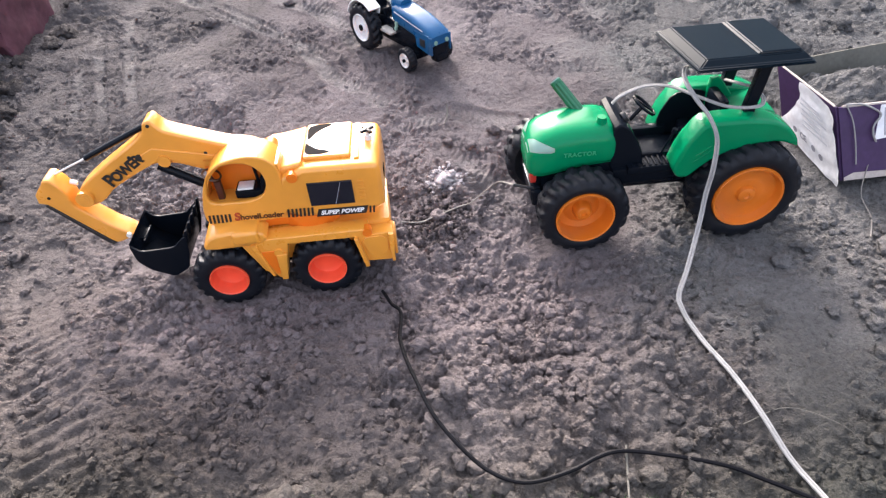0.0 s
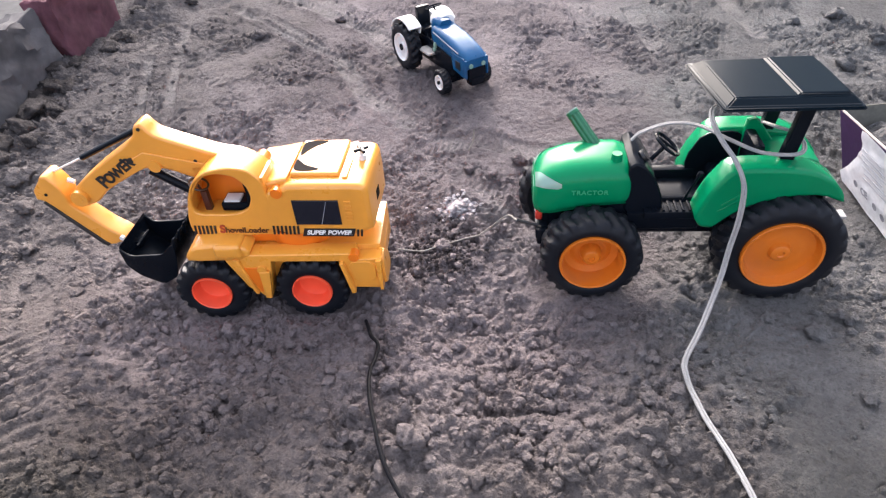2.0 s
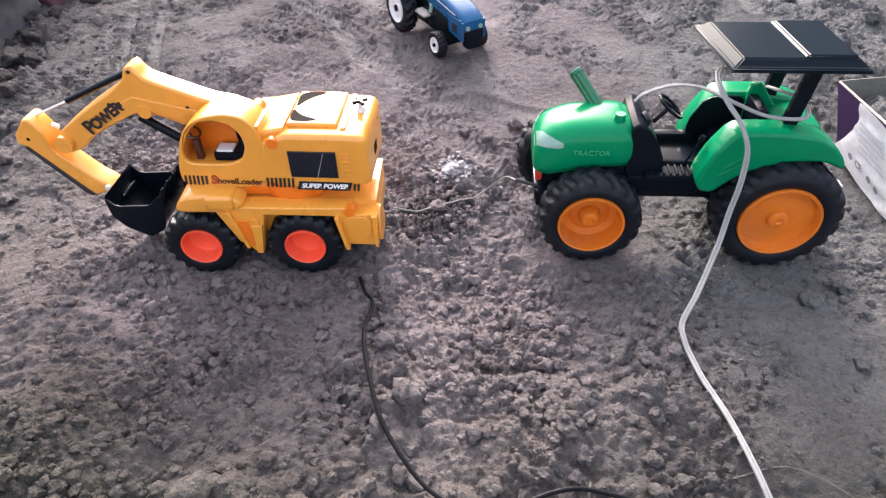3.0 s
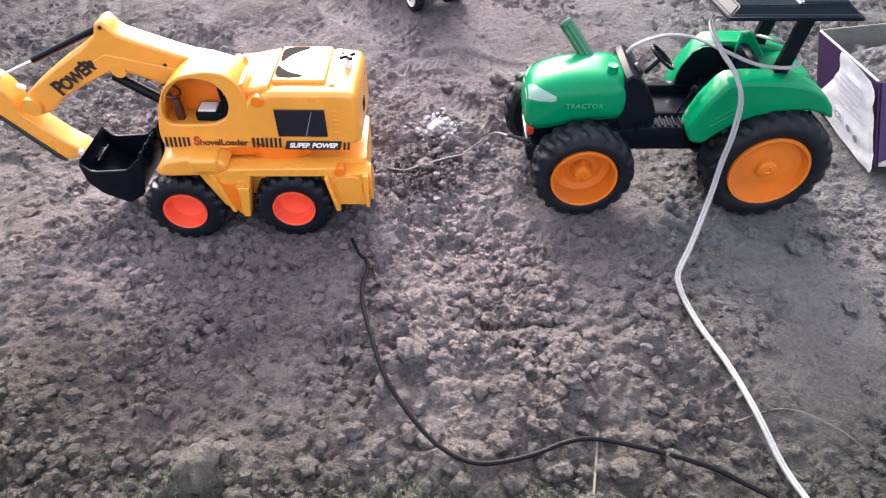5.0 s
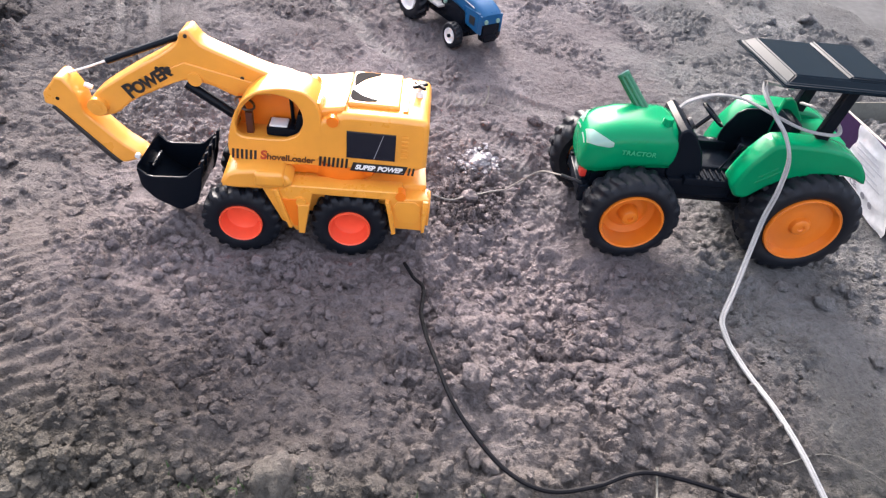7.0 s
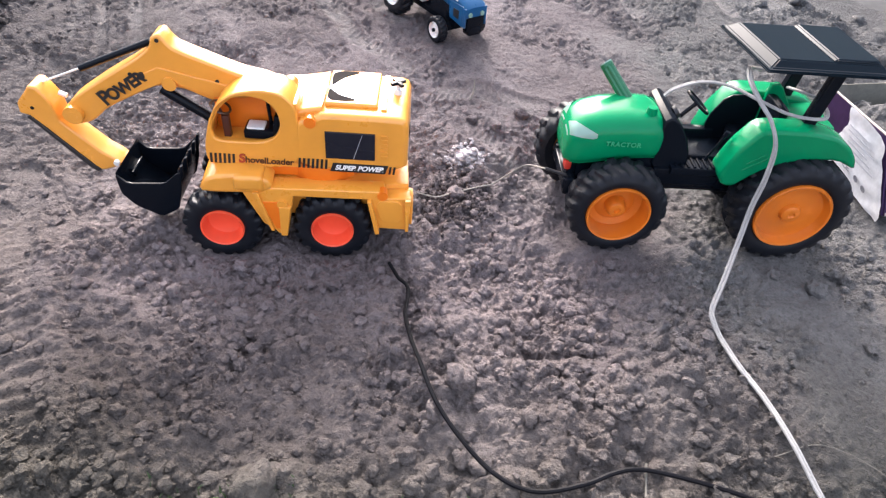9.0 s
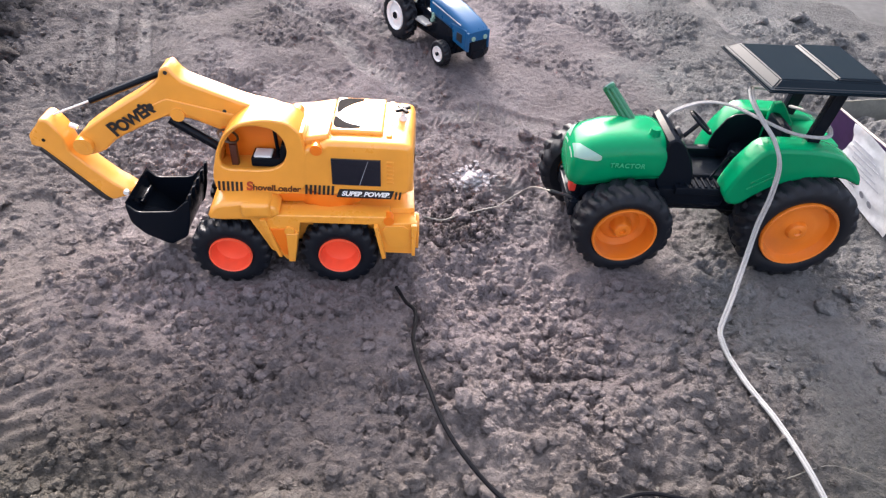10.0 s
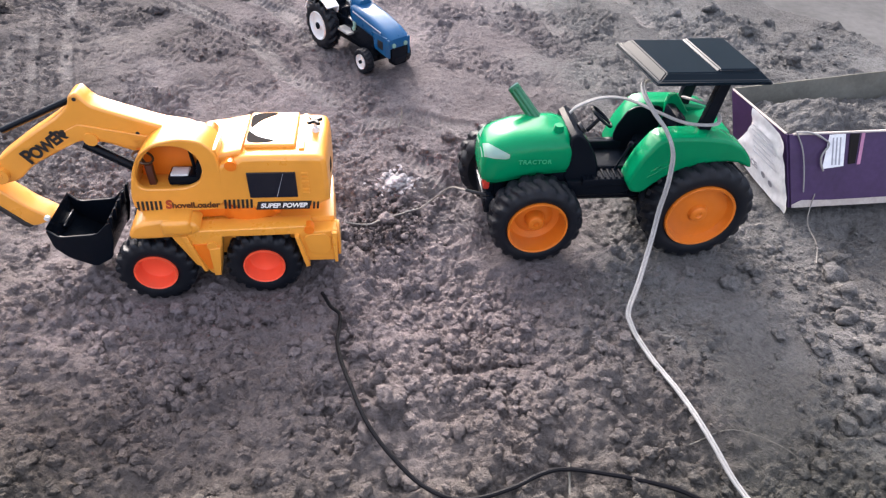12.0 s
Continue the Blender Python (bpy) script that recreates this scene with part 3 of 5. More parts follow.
for k, (x, y, r) in enumerate(CLODS):
    a = (k * 2.399) % 6.28
    shape = clod_meshes[k % 10]
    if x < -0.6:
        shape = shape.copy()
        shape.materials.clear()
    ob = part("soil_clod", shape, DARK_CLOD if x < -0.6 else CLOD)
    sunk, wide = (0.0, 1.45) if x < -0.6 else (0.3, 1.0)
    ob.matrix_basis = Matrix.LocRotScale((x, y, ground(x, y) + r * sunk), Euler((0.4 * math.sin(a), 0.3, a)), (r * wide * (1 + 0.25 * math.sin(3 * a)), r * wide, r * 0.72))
    tagged(ob, "dark clod of soil at the foot of the bricks" if x < -0.6 else "rounded clod of dry grey-brown soil", "soil clod", "clods on the soil")



def cement_crumbs():
    """Whitish dust and crumbs spread flat on one spot."""
    v, f = ico(2)
    rng = np.random.default_rng(21)
    verts, faces = [], []
    for n in range(900):
        x, y = -0.003 + rng.normal(0, 0.0085), 0.684 + rng.normal(0, 0.0062)
        r = rng.uniform(0.001, 0.0034) * (1.3 if n < 60 else 0.7)
        flat = 0.4
        if n < 12:  # pats that have run together
            x, y, r, flat = -0.003 + 0.5 * (x + 0.003), 0.684 + 0.5 * (y - 0.684), 0.0075, 0.28
        verts.append(lumpy(v, n % 9, 0.5) * (r * rng.uniform(0.8, 1.3, 3) * (1.1, 1.1, flat)) + (x, y, ground(x, y) + r * 0.1))
        faces.append(f + n * len(v))
    ob = part("cement_crumbs", array_mesh("cement_crumbs", np.concatenate(verts), np.concatenate(faces)), PALE_CLOD)
    tagged(ob, "whitish crumbs of cement spread on the soil", "cement", kind="stuff")


cement_crumbs()


def damp_crumbs():
    """Dark freshly turned crumbs between the two large toys."""
    v, f = ico(1)
    kinds = [lumpy(v, 60 + k, 0.55) for k in range(9)]
    rng = np.random.default_rng(33)
    verts, faces, start = [], [], 0
    for n in range(650):
        x, y = -0.006 + rng.normal(0, 0.021), 0.612 + rng.normal(0, 0.024)
        if free(x, y):
            r = 0.0009 + 0.0028 * rng.random() ** 4
            verts.append(kinds[n % 9] * (r * rng.uniform(0.8, 1.3, 3)) + (x, y, ground(x, y) + r * 0.25))
            faces.append(f + start)
            start += len(v)
    ob = part("damp_crumbs", array_mesh("damp_crumbs", np.concatenate(verts), np.concatenate(faces)), DARK_CLOD)
    tagged(ob, "dark damp crumbs of turned soil between the toys", "soil", kind="stuff")


damp_crumbs()


# ---- wheels ----
def tyre_shape(r, hole, width, lugs, lug_h, slant, shoulder=0.18):
    """Tyre turned round the y axis, from y = 0 (outer side) to y = width, one skin with cross lugs raised from it."""
    w, d = width, r - lug_h
    # radius, y, share of the lug's height
    pts = [(hole, w * 0.10, 0), (hole + (d - hole) * 0.25, w * 0.01, 0), (hole + (d - hole) * 0.6, 0, 0), (d - w * shoulder * 0.75, w * 0.02, 0), (d - w * shoulder * 0.4, w * 0.05, 0.7), (d - w * shoulder * 0.12, w * 0.10, 0.9)]
    pts += [(d * (1 + 0.004 * math.sin(math.pi * t)), w * (shoulder + (1 - 2 * shoulder) * t), 1) for t in np.linspace(0, 1, 9)]
    pts += [(d - w * shoulder * 0.12, w * 0.90, 0.9), (d - w * shoulder * 0.4, w * 0.95, 0.7), (d - w * shoulder * 0.75, w * 0.98, 0), (hole + (d - hole) * 0.6, w, 0), (hole, w * 0.9, 0), (hole, w * 0.10, 0)]
    steps = lugs * 10
    bm, rings = bmesh.new(), []
    for radius, y, share in pts:
        ring = []
        inward = min(y, w - y) / (w * 0.5)
        for k in range(steps):
            a = 2 * math.pi * k / steps
            phase = (a * r - slant * inward) * lugs / (2 * math.pi * r) + (0.5 if y > w * 0.5 else 0)
            u = abs(phase - math.floor(phase) - 0.5)
            rr = radius + share * lug_h * min(max((0.31 - u) / 0.09, 0), 1)
            ring.append(bm.verts.new((rr * math.cos(a), y, rr * math.sin(a))))
        rings.append(ring)
    for a, b in zip(rings, rings[1:]):
        for k in range(steps):
            bm.faces.new((a[k], a[(k + 1) % steps], b[(k + 1) % steps], b[k]))
    return bm


def rim_shape(r, width, dish, hub, bolts):
    """Dished rim, outer edge at y = 0."""
    pts = [(r, width * 0.5), (r * 1.02, 0.0006), (r * 1.0, -0.0006), (r * 0.94, 0.0), (r * 0.915, dish * 0.4), (r * 0.86, dish * 0.95), (r * 0.64, dish * 1.06), (r * 0.52, dish * 0.96), (r * 0.45, dish * 0.94), (hub * 1.2, dish * 0.95), (hub, dish * 0.5), (hub * 0.8, dish * 0.40), (hub * 0.4, dish * 0.37), (hub * 0.3, dish * 0.5), (0.0002, dish * 0.5)]
    if bolts < 0:  # plain bowl with no hub
        pts = pts[:4] + [(r * 0.88, dish * 0.45), (r * 0.77, dish * 0.85), (r * 0.5, dish), (r * 0.12, dish * 1.02), (0.0002, dish)]
    bm = lathe(pts, 44)
    for k in range(bolts):
        a = 2 * math.pi * k / bolts
        c = (r * 0.52 * math.cos(a), r * 0.52 * math.sin(a))
        bm = join(bm, rod((c[0], dish * 1.1, c[1]), (c[0], dish * 0.85, c[1]), r * 0.045, 8))
    return bm


def wheel_set(parent, places, r, hole, width, lugs, lug_h, slant, rim_mat, dish, hub, bolts, spin=0.0):
    """places: x, y of the outer side, z, +1 when the outer side looks to -y, else -1."""
    tyre = rim = axle = None
    for k, (x, y, z, s) in enumerate(places):
        m = pose(x, y, z, 0, 0, 0 if s > 0 else 180) @ pose(0, 0, 0, 0, spin + 37 * k)
        if tyre is None:
            a = part("wheel", rod((0, dish * 1.06, 0), (0, width * 1.15, 0), hole * 0.5, 12), BLACK, parent, at=m)
            t = part("tyre", tyre_shape(r, hole, width, lugs, lug_h, slant), RUBBER, a, "black rubber tyre with cross lugs")
            q = part("rim", rim_shape(hole * 1.01, width, dish, hub, bolts), rim_mat, a)
            axle, tyre, rim = a.data, t.data, q.data
        else:
            a = part("wheel", axle, BLACK, parent, at=m)
            part("tyre", tyre, RUBBER, a, "black rubber tyre with cross lugs")
            part("rim", rim, rim_mat, a)


# ---- yellow toy excavator ----
def excavator():
    root = base("toy_excavator", EXC, "yellow plastic toy shovel loader with black bucket standing on soil", "toy excavator")
    wheel_set(root, [(-0.05, 0.000, 0.0305, 1), (0.05, 0.000, 0.030, 1), (-0.05, 0.110, 0.0305, -1), (0.05, 0.110, 0.030, -1)], 0.0362, 0.0192, 0.025, 18, 0.0034, 0.004, RED_ORANGE, 0.0145, 0.0045, -1)
    side = [(-0.028, 0.076), (-0.0275, 0.069), (-0.0125, 0.034), (-0.005, 0.030), (0.0, 0.0225), (0.0085, 0.0225), (0.0165, 0.0665), (0.0825, 0.0645), (0.0895, 0.027), (0.0925, 0.031), (0.1205, 0.0295), (0.122, 0.067), (0.099, 0.066), (0.097, 0.0735), (-0.022, 0.0755)]
    chassis = part("chassis", box(-0.03, 0.12, 0.02, 0.09, 0.034, 0.072, 0.002), YELLOW, root)
    for y0, y1 in ((0.004, 0.022), (0.088, 0.106)):
        line = side if y0 < 0.05 else [(min(x, 0.098), z) for x, z in side if z < 0.0665 or x < 0.09]
        part("side_frame", profile(line, y0, y1, 0.0012), YELLOW, chassis)
    part("boss", rod((0.006, 0.005, 0.058), (0.006, 0.0015, 0.058), 0.0045), YELLOW, chassis)
    part("boss", rod((0.096, 0.012, 0.0695), (0.096, 0.003, 0.0695), 0.0048, 18), ORANGE, chassis)
    # flat plate; its deeper orange paints in the shade of a recess
    part("skirt_panel", profile([(-0.0125, 0.060), (-0.0015, 0.029), (0.003, 0.029), (0.003, 0.060)], 0.0032, 0.006, 0.0004), ORANGE, chassis, "deep orange plate that stands for a recess in shade")
    part("rib", profile([(-0.0185, 0.072), (-0.0060, 0.0285), (-0.0030, 0.0285), (-0.0140, 0.072)], 0.0005, 0.006, 0.0006), YELLOW, chassis)
    part("rib", profile([(0.003, 0.056), (0.0025, 0.0225), (0.0085, 0.0225), (0.0135, 0.056)], 0.0005, 0.006, 0.0008), YELLOW, chassis)
    part("front_guard", profile(rounded([(-0.062, 0.0695), (-0.064, 0.076), (-0.055, 0.087), (-0.028, 0.090), (-0.006, 0.086), (0.0, 0.076), (-0.012, 0.0695)], 1), 0.003, 0.107, 0.003), YELLOW, root)
    part("guard_cap", box(-0.034, -0.008, 0.000, 0.030, 0.074, 0.089, 0.004, 3), YELLOW, root)
    part("rear_plate", profile(rounded([(0.006, 0.030), (0.040, 0.030), (0.038, 0.050), (0.022, 0.064), (0.018, 0.069), (0.009, 0.069), (0.004, 0.058)], 1), -0.0015, 0.0015, 0.001, m=pose(0.1225, 0, 0, 0, 0) @ pose(0, 0, 0, 0, 0, 90)), YELLOW, root)
    part("flange", profile([(0.0825, 0.0655), (0.0858, 0.0655), (0.0935, 0.0285), (0.0895, 0.0275)], -0.0015, 0.006, 0.0006), YELLOW, chassis)
    part("flange", profile([(0.1165, 0.0660), (0.1215, 0.0660), (0.1205, 0.0300), (0.1175, 0.0300)], 0.0005, 0.006, 0.0006), YELLOW, chassis)
    part("recess", profile(rounded([(0.0885, 0.0640), (0.0945, 0.0400), (0.1150, 0.0400), (0.1150, 0.0640)], 1), 0.0028, 0.0055, 0.0004), YELLOW, chassis)
    part("rear_box", box(0.10, 0.1205, 0.024, 0.084, 0.042, 0.056, 0.002), YELLOW, root)
    part("underside", box(-0.07, 0.118, 0.034, 0.076, 0.018, 0.045, 0.003), BLACK, root, "black plastic underside")
    part("slew_base", box(-0.024, 0.070, 0.026, 0.090, 0.074, 0.0865, 0.002), ORANGE, root, "orange base under the turning house")
    part("turntable", lathe([(0.001, 0), (0.035, 0), (0.036, 0.002), (0.036, 0.018), (0.001, 0.018)], 40, UPPER @ pose(0.010, 0, 0.070, 90)), ORANGE, root)

    # upper half, in its own axes: forward is -x, the near side is y = -0.036
    def up(x):
        x.transform(UPPER)
        return x

    cab_outer = [(-0.0875, 0.086), (-0.0885, 0.103), (-0.082, 0.128), (-0.073, 0.146), (-0.058, 0.158), (-0.035, 0.1625), (-0.018, 0.160), (-0.008, 0.150), (-0.005, 0.132), (-0.006, 0.086)]
    hole = [(-0.0785, 0.111), (-0.0795, 0.124), (-0.074, 0.141), (-0.063, 0.152), (-0.047, 0.156), (-0.031, 0.153), (-0.0225, 0.143), (-0.0205, 0.130), (-0.026, 0.1175), (-0.036, 0.1125), (-0.048, 0.111)]
    cab = join(as_bm(profile(rounded(cab_outer, 2), -0.0365, -0.031, 0.0014, [rounded(hole, 2)])), as_bm(profile(rounded(cab_outer, 2), -0.0075, -0.003, 0.0014)))
    # roof shell that follows the arch of the cab
    arch = rounded([(-0.0885, 0.100), (-0.082, 0.128), (-0.073, 0.146), (-0.058, 0.158), (-0.035, 0.1625), (-0.018, 0.160), (-0.008, 0.150), (-0.010, 0.146), (-0.020, 0.157), (-0.035, 0.1595), (-0.056, 0.155), (-0.070, 0.143), (-0.079, 0.126), (-0.0855, 0.100)], 1)
    cab = join(cab, as_bm(profile(arch, -0.034, -0.004, 0.0006)), box(-0.087, -0.006, -0.034, 0.030, 0.086, 0.109, 0.001), box(-0.012, -0.006, -0.034, -0.004, 0.1, 0.15, 0.001))
    cab = part("cab", up(cab), YELLOW, root)
    # orange puts the glow of light through the cab into the wall colour
    part("cab_back_wall", up(box(-0.082, -0.010, -0.0095, -0.0072, 0.1, 0.146, 0.0005)), ORANGE, cab, "inner wall of the cab, orange for light glowing through")
    part("steering_column", up(join(box(-0.073, -0.067, -0.026, -0.02, 0.108, 0.1295, 0.0008), rod((-0.072, -0.023, 0.128), (-0.0745, -0.023, 0.136), 0.0012))), node_material("dark_red_plastic", (0.07, 0.02, 0.012), 0.4), cab, "dark red steering column")
    ring_pts = [Vector((0.0085 * math.cos(a), 0.0085 * math.sin(a), 0)) for a in np.linspace(0, 2 * math.pi, 25)]
    wheel_ring = tube(ring_pts, 0.0011, 6)
    wheel_ring.transform(pose(-0.073, -0.023, 0.1365, 0, 24))
    part("steering_wheel", up(wheel_ring), node_material("brown_plastic", (0.06, 0.03, 0.015), 0.4), cab, "dark brown steering wheel")
    part("seat", up(join(box(-0.055, -0.024, -0.029, -0.010, 0.110, 0.1185, 0.002), box(-0.030, -0.024, -0.029, -0.010, 0.116, 0.134, 0.0018, m=pose(-0.028, 0, 0.118, 0, 10) @ pose(0.028, 0, -0.118)))), BLACK, cab, "black driver seat")
    part("lever", up(join(rod((-0.034, -0.013, 0.118), (-0.036, -0.012, 0.150), 0.0016, 8), rod((-0.036, -0.012, 0.149), (-0.044, -0.012, 0.151), 0.0016, 8))), BLACK, cab, "black lever")
    part("seat_pad", up(box(-0.0525, -0.037, -0.027, -0.014, 0.118, 0.1205, 0.001)), WHITE, cab, "white patch on the seat")

    body = [(-0.012, 0.086), (-0.010, 0.128), (-0.006, 0.136), (0.010, 0.1405), (0.0135, 0.1435), (0.078, 0.1435), (0.0855, 0.1415), (0.088, 0.134), (0.088, 0.086)]
    house = part("engine_house", up(profile(rounded(body, 1, 0.18), -0.0365, 0.0405, 0.0045)), YELLOW, root)
    part("ramp", up(profile([(-0.022, 0.12), (-0.022, 0.1405), (-0.008, 0.142), (0.014, 0.1465), (0.018, 0.12)], -0.030, 0.036, 0.003)), YELLOW, house)
    part("shoulder", up(join(rod((0.0045, -0.0385, 0.1355), (0.0045, -0.030, 0.1355), 0.0052, 20), rod((0.0045, -0.0388, 0.1355), (0.0045, -0.0383, 0.1355), 0.0036, 16))), ORANGE, house, "round orange boss")
    panel = part("roof_panel", up(box(0.0155, 0.0605, -0.023, 0.036, 0.1425, 0.1475, 0.0022, 3)), YELLOW, house)
    for dy, sx in ((0.0055, 1.0), (-0.0185, 0.9)):
        shape = [(0.0165, 0.0075), (0.0158, 0.029), (0.023, 0.0335), (0.0395, 0.0332), (0.028, 0.0245), (0.0225, 0.017), (0.0185, 0.008)] if dy > 0 else [(0.0157, -0.018), (0.0157, 0.002), (0.0195, -0.003), (0.0255, -0.010), (0.040, -0.0163), (0.0285, -0.0197)]
        mark = outline_mesh(rounded(shape, 2), (), 0.0004, 0)
        mark.transform(Matrix.Translation((-0.0004, 0, 0.1478)) @ Matrix.Diagonal((1.1, 1, 1, 1)))
        part("mark", up(mark), FLAG_DARK, panel, "dark curved mark on the roof")
    part("roof_strip", up(box(0.0635, 0.0685, -0.026, 0.036, 0.1428, 0.1455, 0.001)), YELLOW, house)
    knob = part("knob", up(join(rod((0.0765, 0.008, 0.140), (0.0765, 0.008, 0.1475), 0.0045, 16, 0.0035), rod((0.0765, 0.008, 0.147), (0.0765, 0.008, 0.153), 0.0022, 10))), WHITE, house, "pale knob on the roof")
    prongs = [box(-0.0075, 0.0075, -0.0016, 0.0016, 0, 0.0028, 0.0007, m=UPPER @ pose(0.0765, 0.008, 0.152, 0, 0, a)) for a in (35, 125)]
    part("knob_cap", join(*prongs), BLACK, knob, "black pronged cap")
    win = part("side_window", up(profile([(0.0165, 0.1005), (0.0595, 0.1005), (0.0595, 0.1275), (0.0165, 0.1275)], -0.0378, -0.0362, 0.0004)), GLASS_BLACK, house, "dark glossy window panel")
    part("scratch", up(profile([(0.0405, 0.1015), (0.0411, 0.1015), (0.0488, 0.1265), (0.0484, 0.1265)], -0.0381, -0.0378, 0)), GREY_INK, win)
    for k in range(6):
        part("grille_bar", up(box(0.0645, 0.0705, -0.0378, -0.0362, 0.1035 + 0.0042 * k, 0.1055 + 0.0042 * k, 0.0004)), YELLOW, house)
    # printed band
    for x0, count in ((-0.0855, 6), (-0.0085, 7)):
        for k in range(count):
            x = x0 + 0.0039 * k
            part("stripe", up(profile([(x, 0.0885), (x + 0.0021, 0.0885), (x + 0.0031, 0.0985), (x + 0.001, 0.0985)], -0.0372, -0.0368, 0)), INK, cab if x0 < -0.05 else house, "black printed stripe")
    for k in range(2):
        x = 0.0715 + 0.0036 * k
        part("stripe", up(profile([(x, 0.0865), (x + 0.0019, 0.0865), (x + 0.0029, 0.0945), (x + 0.001, 0.0945)], -0.0372, -0.0368, 0)), INK, house, "black printed stripe")
    face = lambda x, z, turn=0.0: pose(x, -0.0372, z, 90) @ pose(0, 0, 0, 0, 0, turn)
    part("red_letter", up(lettering("S", 0.0125, face(-0.0575, 0.0943), 0.15, 0.00045)), RED_INK, cab, "red letter")
    part("lettering", up(lettering("hovelLoader", 0.0088, face(-0.0335, 0.0932), 0.1, 0.00022, wide=1.0, spacing=0.96)), node_material("brown_print", (0.09, 0.03, 0.01), 0.45), cab, "dark brown printed words")
    band = part("name_band", up(profile([(0.0195, 0.0865), (0.0685, 0.0865), (0.0715, 0.0955), (0.0225, 0.0955)], -0.0372, -0.0368, 0)), INK, house, "black band with white words")
    part("lettering", up(lettering("SUPER POWER", 0.0068, pose(0.0455, -0.0376, 0.091, 90), 0.3, 0.00025, spacing=0.95)), WHITE_INK, band, "white slanting words")
    part("rear_mark", up(box(0.0878, 0.0886, -0.006, 0.006, 0.106, 0.116, 0.0003)), FLAG_DARK, house, "small dark mark on the back")

    # boom, stick and bucket
    boom = [(-0.020, 0.120), (-0.020, 0.146), (-0.034, 0.1565), (-0.0572, 0.1615), (-0.1057, 0.1842), (-0.1102, 0.19), (-0.1154, 0.1985), (-0.1221, 0.1960), (-0.1266, 0.1843), (-0.14, 0.1719), (-0.1727, 0.1487), (-0.198, 0.1312), (-0.2095, 0.1222), (-0.2165, 0.108), (-0.2090, 0.099), (-0.1925, 0.1046), (-0.1766, 0.1192), (-0.1327, 0.1426), (-0.1222, 0.1445), (-0.1057, 0.142), (-0.0827, 0.1319)]
    # the crown of the boom sits a little lower and farther out
    def crown(x, z):
        w = min(max((z - 0.148) / 0.045, 0), 1)
        return (x - 0.003 * w, z - 0.0075 * w)

    boom = [crown(*p) for p in boom]
    arm = part("boom", up(profile(rounded(boom, 1, 0.16), -0.008, 0.013, 0.0022)), YELLOW, root)
    part("joint_cap", up(join(rod((-0.2075, -0.0128, 0.1115), (-0.2075, 0.0145, 0.1115), 0.0085, 24), rod((-0.2075, -0.0134, 0.1115), (-0.2075, -0.0120, 0.1115), 0.0040, 16))), YELLOW, arm)
    part("boom_web", up(profile([(-0.16, 0.144), (-0.125, 0.162), (-0.062, 0.148), (-0.05, 0.138), (-0.082, 0.137), (-0.118, 0.150), (-0.15, 0.135)], -0.0095, -0.0075, 0.0008)), YELLOW, arm)
    part("pivot_cap", up(rod((-0.018, -0.0140, 0.1455), (-0.018, 0.012, 0.1455), 0.0066, 20)), ORANGE, arm, "round orange pivot cap")
    part("pivot", up(rod((-0.1175, -0.011, 0.1475), (-0.1175, 0.019, 0.1475), 0.0062, 20)), YELLOW, arm)
    for x, z in ((-0.1495, 0.1535), (-0.077, 0.1520), crown(-0.1175, 0.1930), (-0.066, 0.1475)):
        part("screw", up(rod((x, -0.0088, z), (x, -0.0076, z), 0.0017, 10)), INK, arm, "dark screw hole")
    part("screw", up(rod((-0.1400, -0.0104, 0.1530), (-0.1400, -0.0076, 0.1530), 0.0032, 14)), INK, arm, "dark round cap")
    tilt = math.degrees(math.atan2(0.1594 - 0.1338, -0.142 + 0.1805))
    part("lettering", up(lettering("P", 0.0185, pose(-0.1755, -0.0098, 0.1295, 90) @ pose(0, 0, 0, 0, 0, tilt), 0, 0.0006)), INK, arm, "black printed word")
    part("lettering", up(lettering("OWER", 0.0142, pose(-0.1555, -0.0098, 0.1420, 90) @ pose(0, 0, 0, 0, 0, tilt), 0, 0.0006, spacing=0.93)), INK, arm, "black printed word")
    STK = Matrix.Translation((-0.0095, 0, -0.0065)) @ pose(-0.183, 0, 0.058, 0, -5) @ pose(0.183, 0, -0.058)
    BKT = Matrix.Translation((-0.0035, 0, -0.0055))
    lowered = lambda shape, by: (shape.transform(by), shape)[1]
    stick = [(-0.2398, 0.1212), (-0.2388, 0.1264), (-0.2377, 0.1317), (-0.2275, 0.1409), (-0.2222, 0.1468), (-0.2162, 0.1459), (-0.2114, 0.1374), (-0.2080, 0.1285), (-0.2080, 0.1125), (-0.1995, 0.1015), (-0.1830, 0.0800), (-0.1730, 0.0715), (-0.1670, 0.0645), (-0.1889, 0.0585), (-0.1940, 0.0645), (-0.2315, 0.1182)]
    arm2 = part("stick", up(lowered(profile(rounded(stick, 1, 0.16), -0.0105, 0.0125, 0.002), STK)), YELLOW, root)
    part("edge_strip", up(lowered(profile([(-0.2340, 0.1180), (-0.2310, 0.1195), (-0.1930, 0.0650), (-0.1885, 0.0605), (-0.1925, 0.0590), (-0.1970, 0.0625)], -0.0118, 0.0115, 0.0006), STK)), INK, arm2, "black strip along the stick")
    part("screw", up(lowered(rod((-0.226, -0.0112, 0.1265), (-0.226, -0.0102, 0.1265), 0.0016, 10), STK)), FLAG_DARK, arm2)
    part("crank", up(lowered(rod((-0.205, 0.002, 0.134), (-0.199, 0.002, 0.131), 0.0022, 12), STK)), WHITE, arm2, "pale link")
    part("pin", up(lowered(rod((-0.172, -0.0128, 0.068), (-0.172, -0.0095, 0.068), 0.0026, 14), STK)), WHITE, arm2, "pale pin")
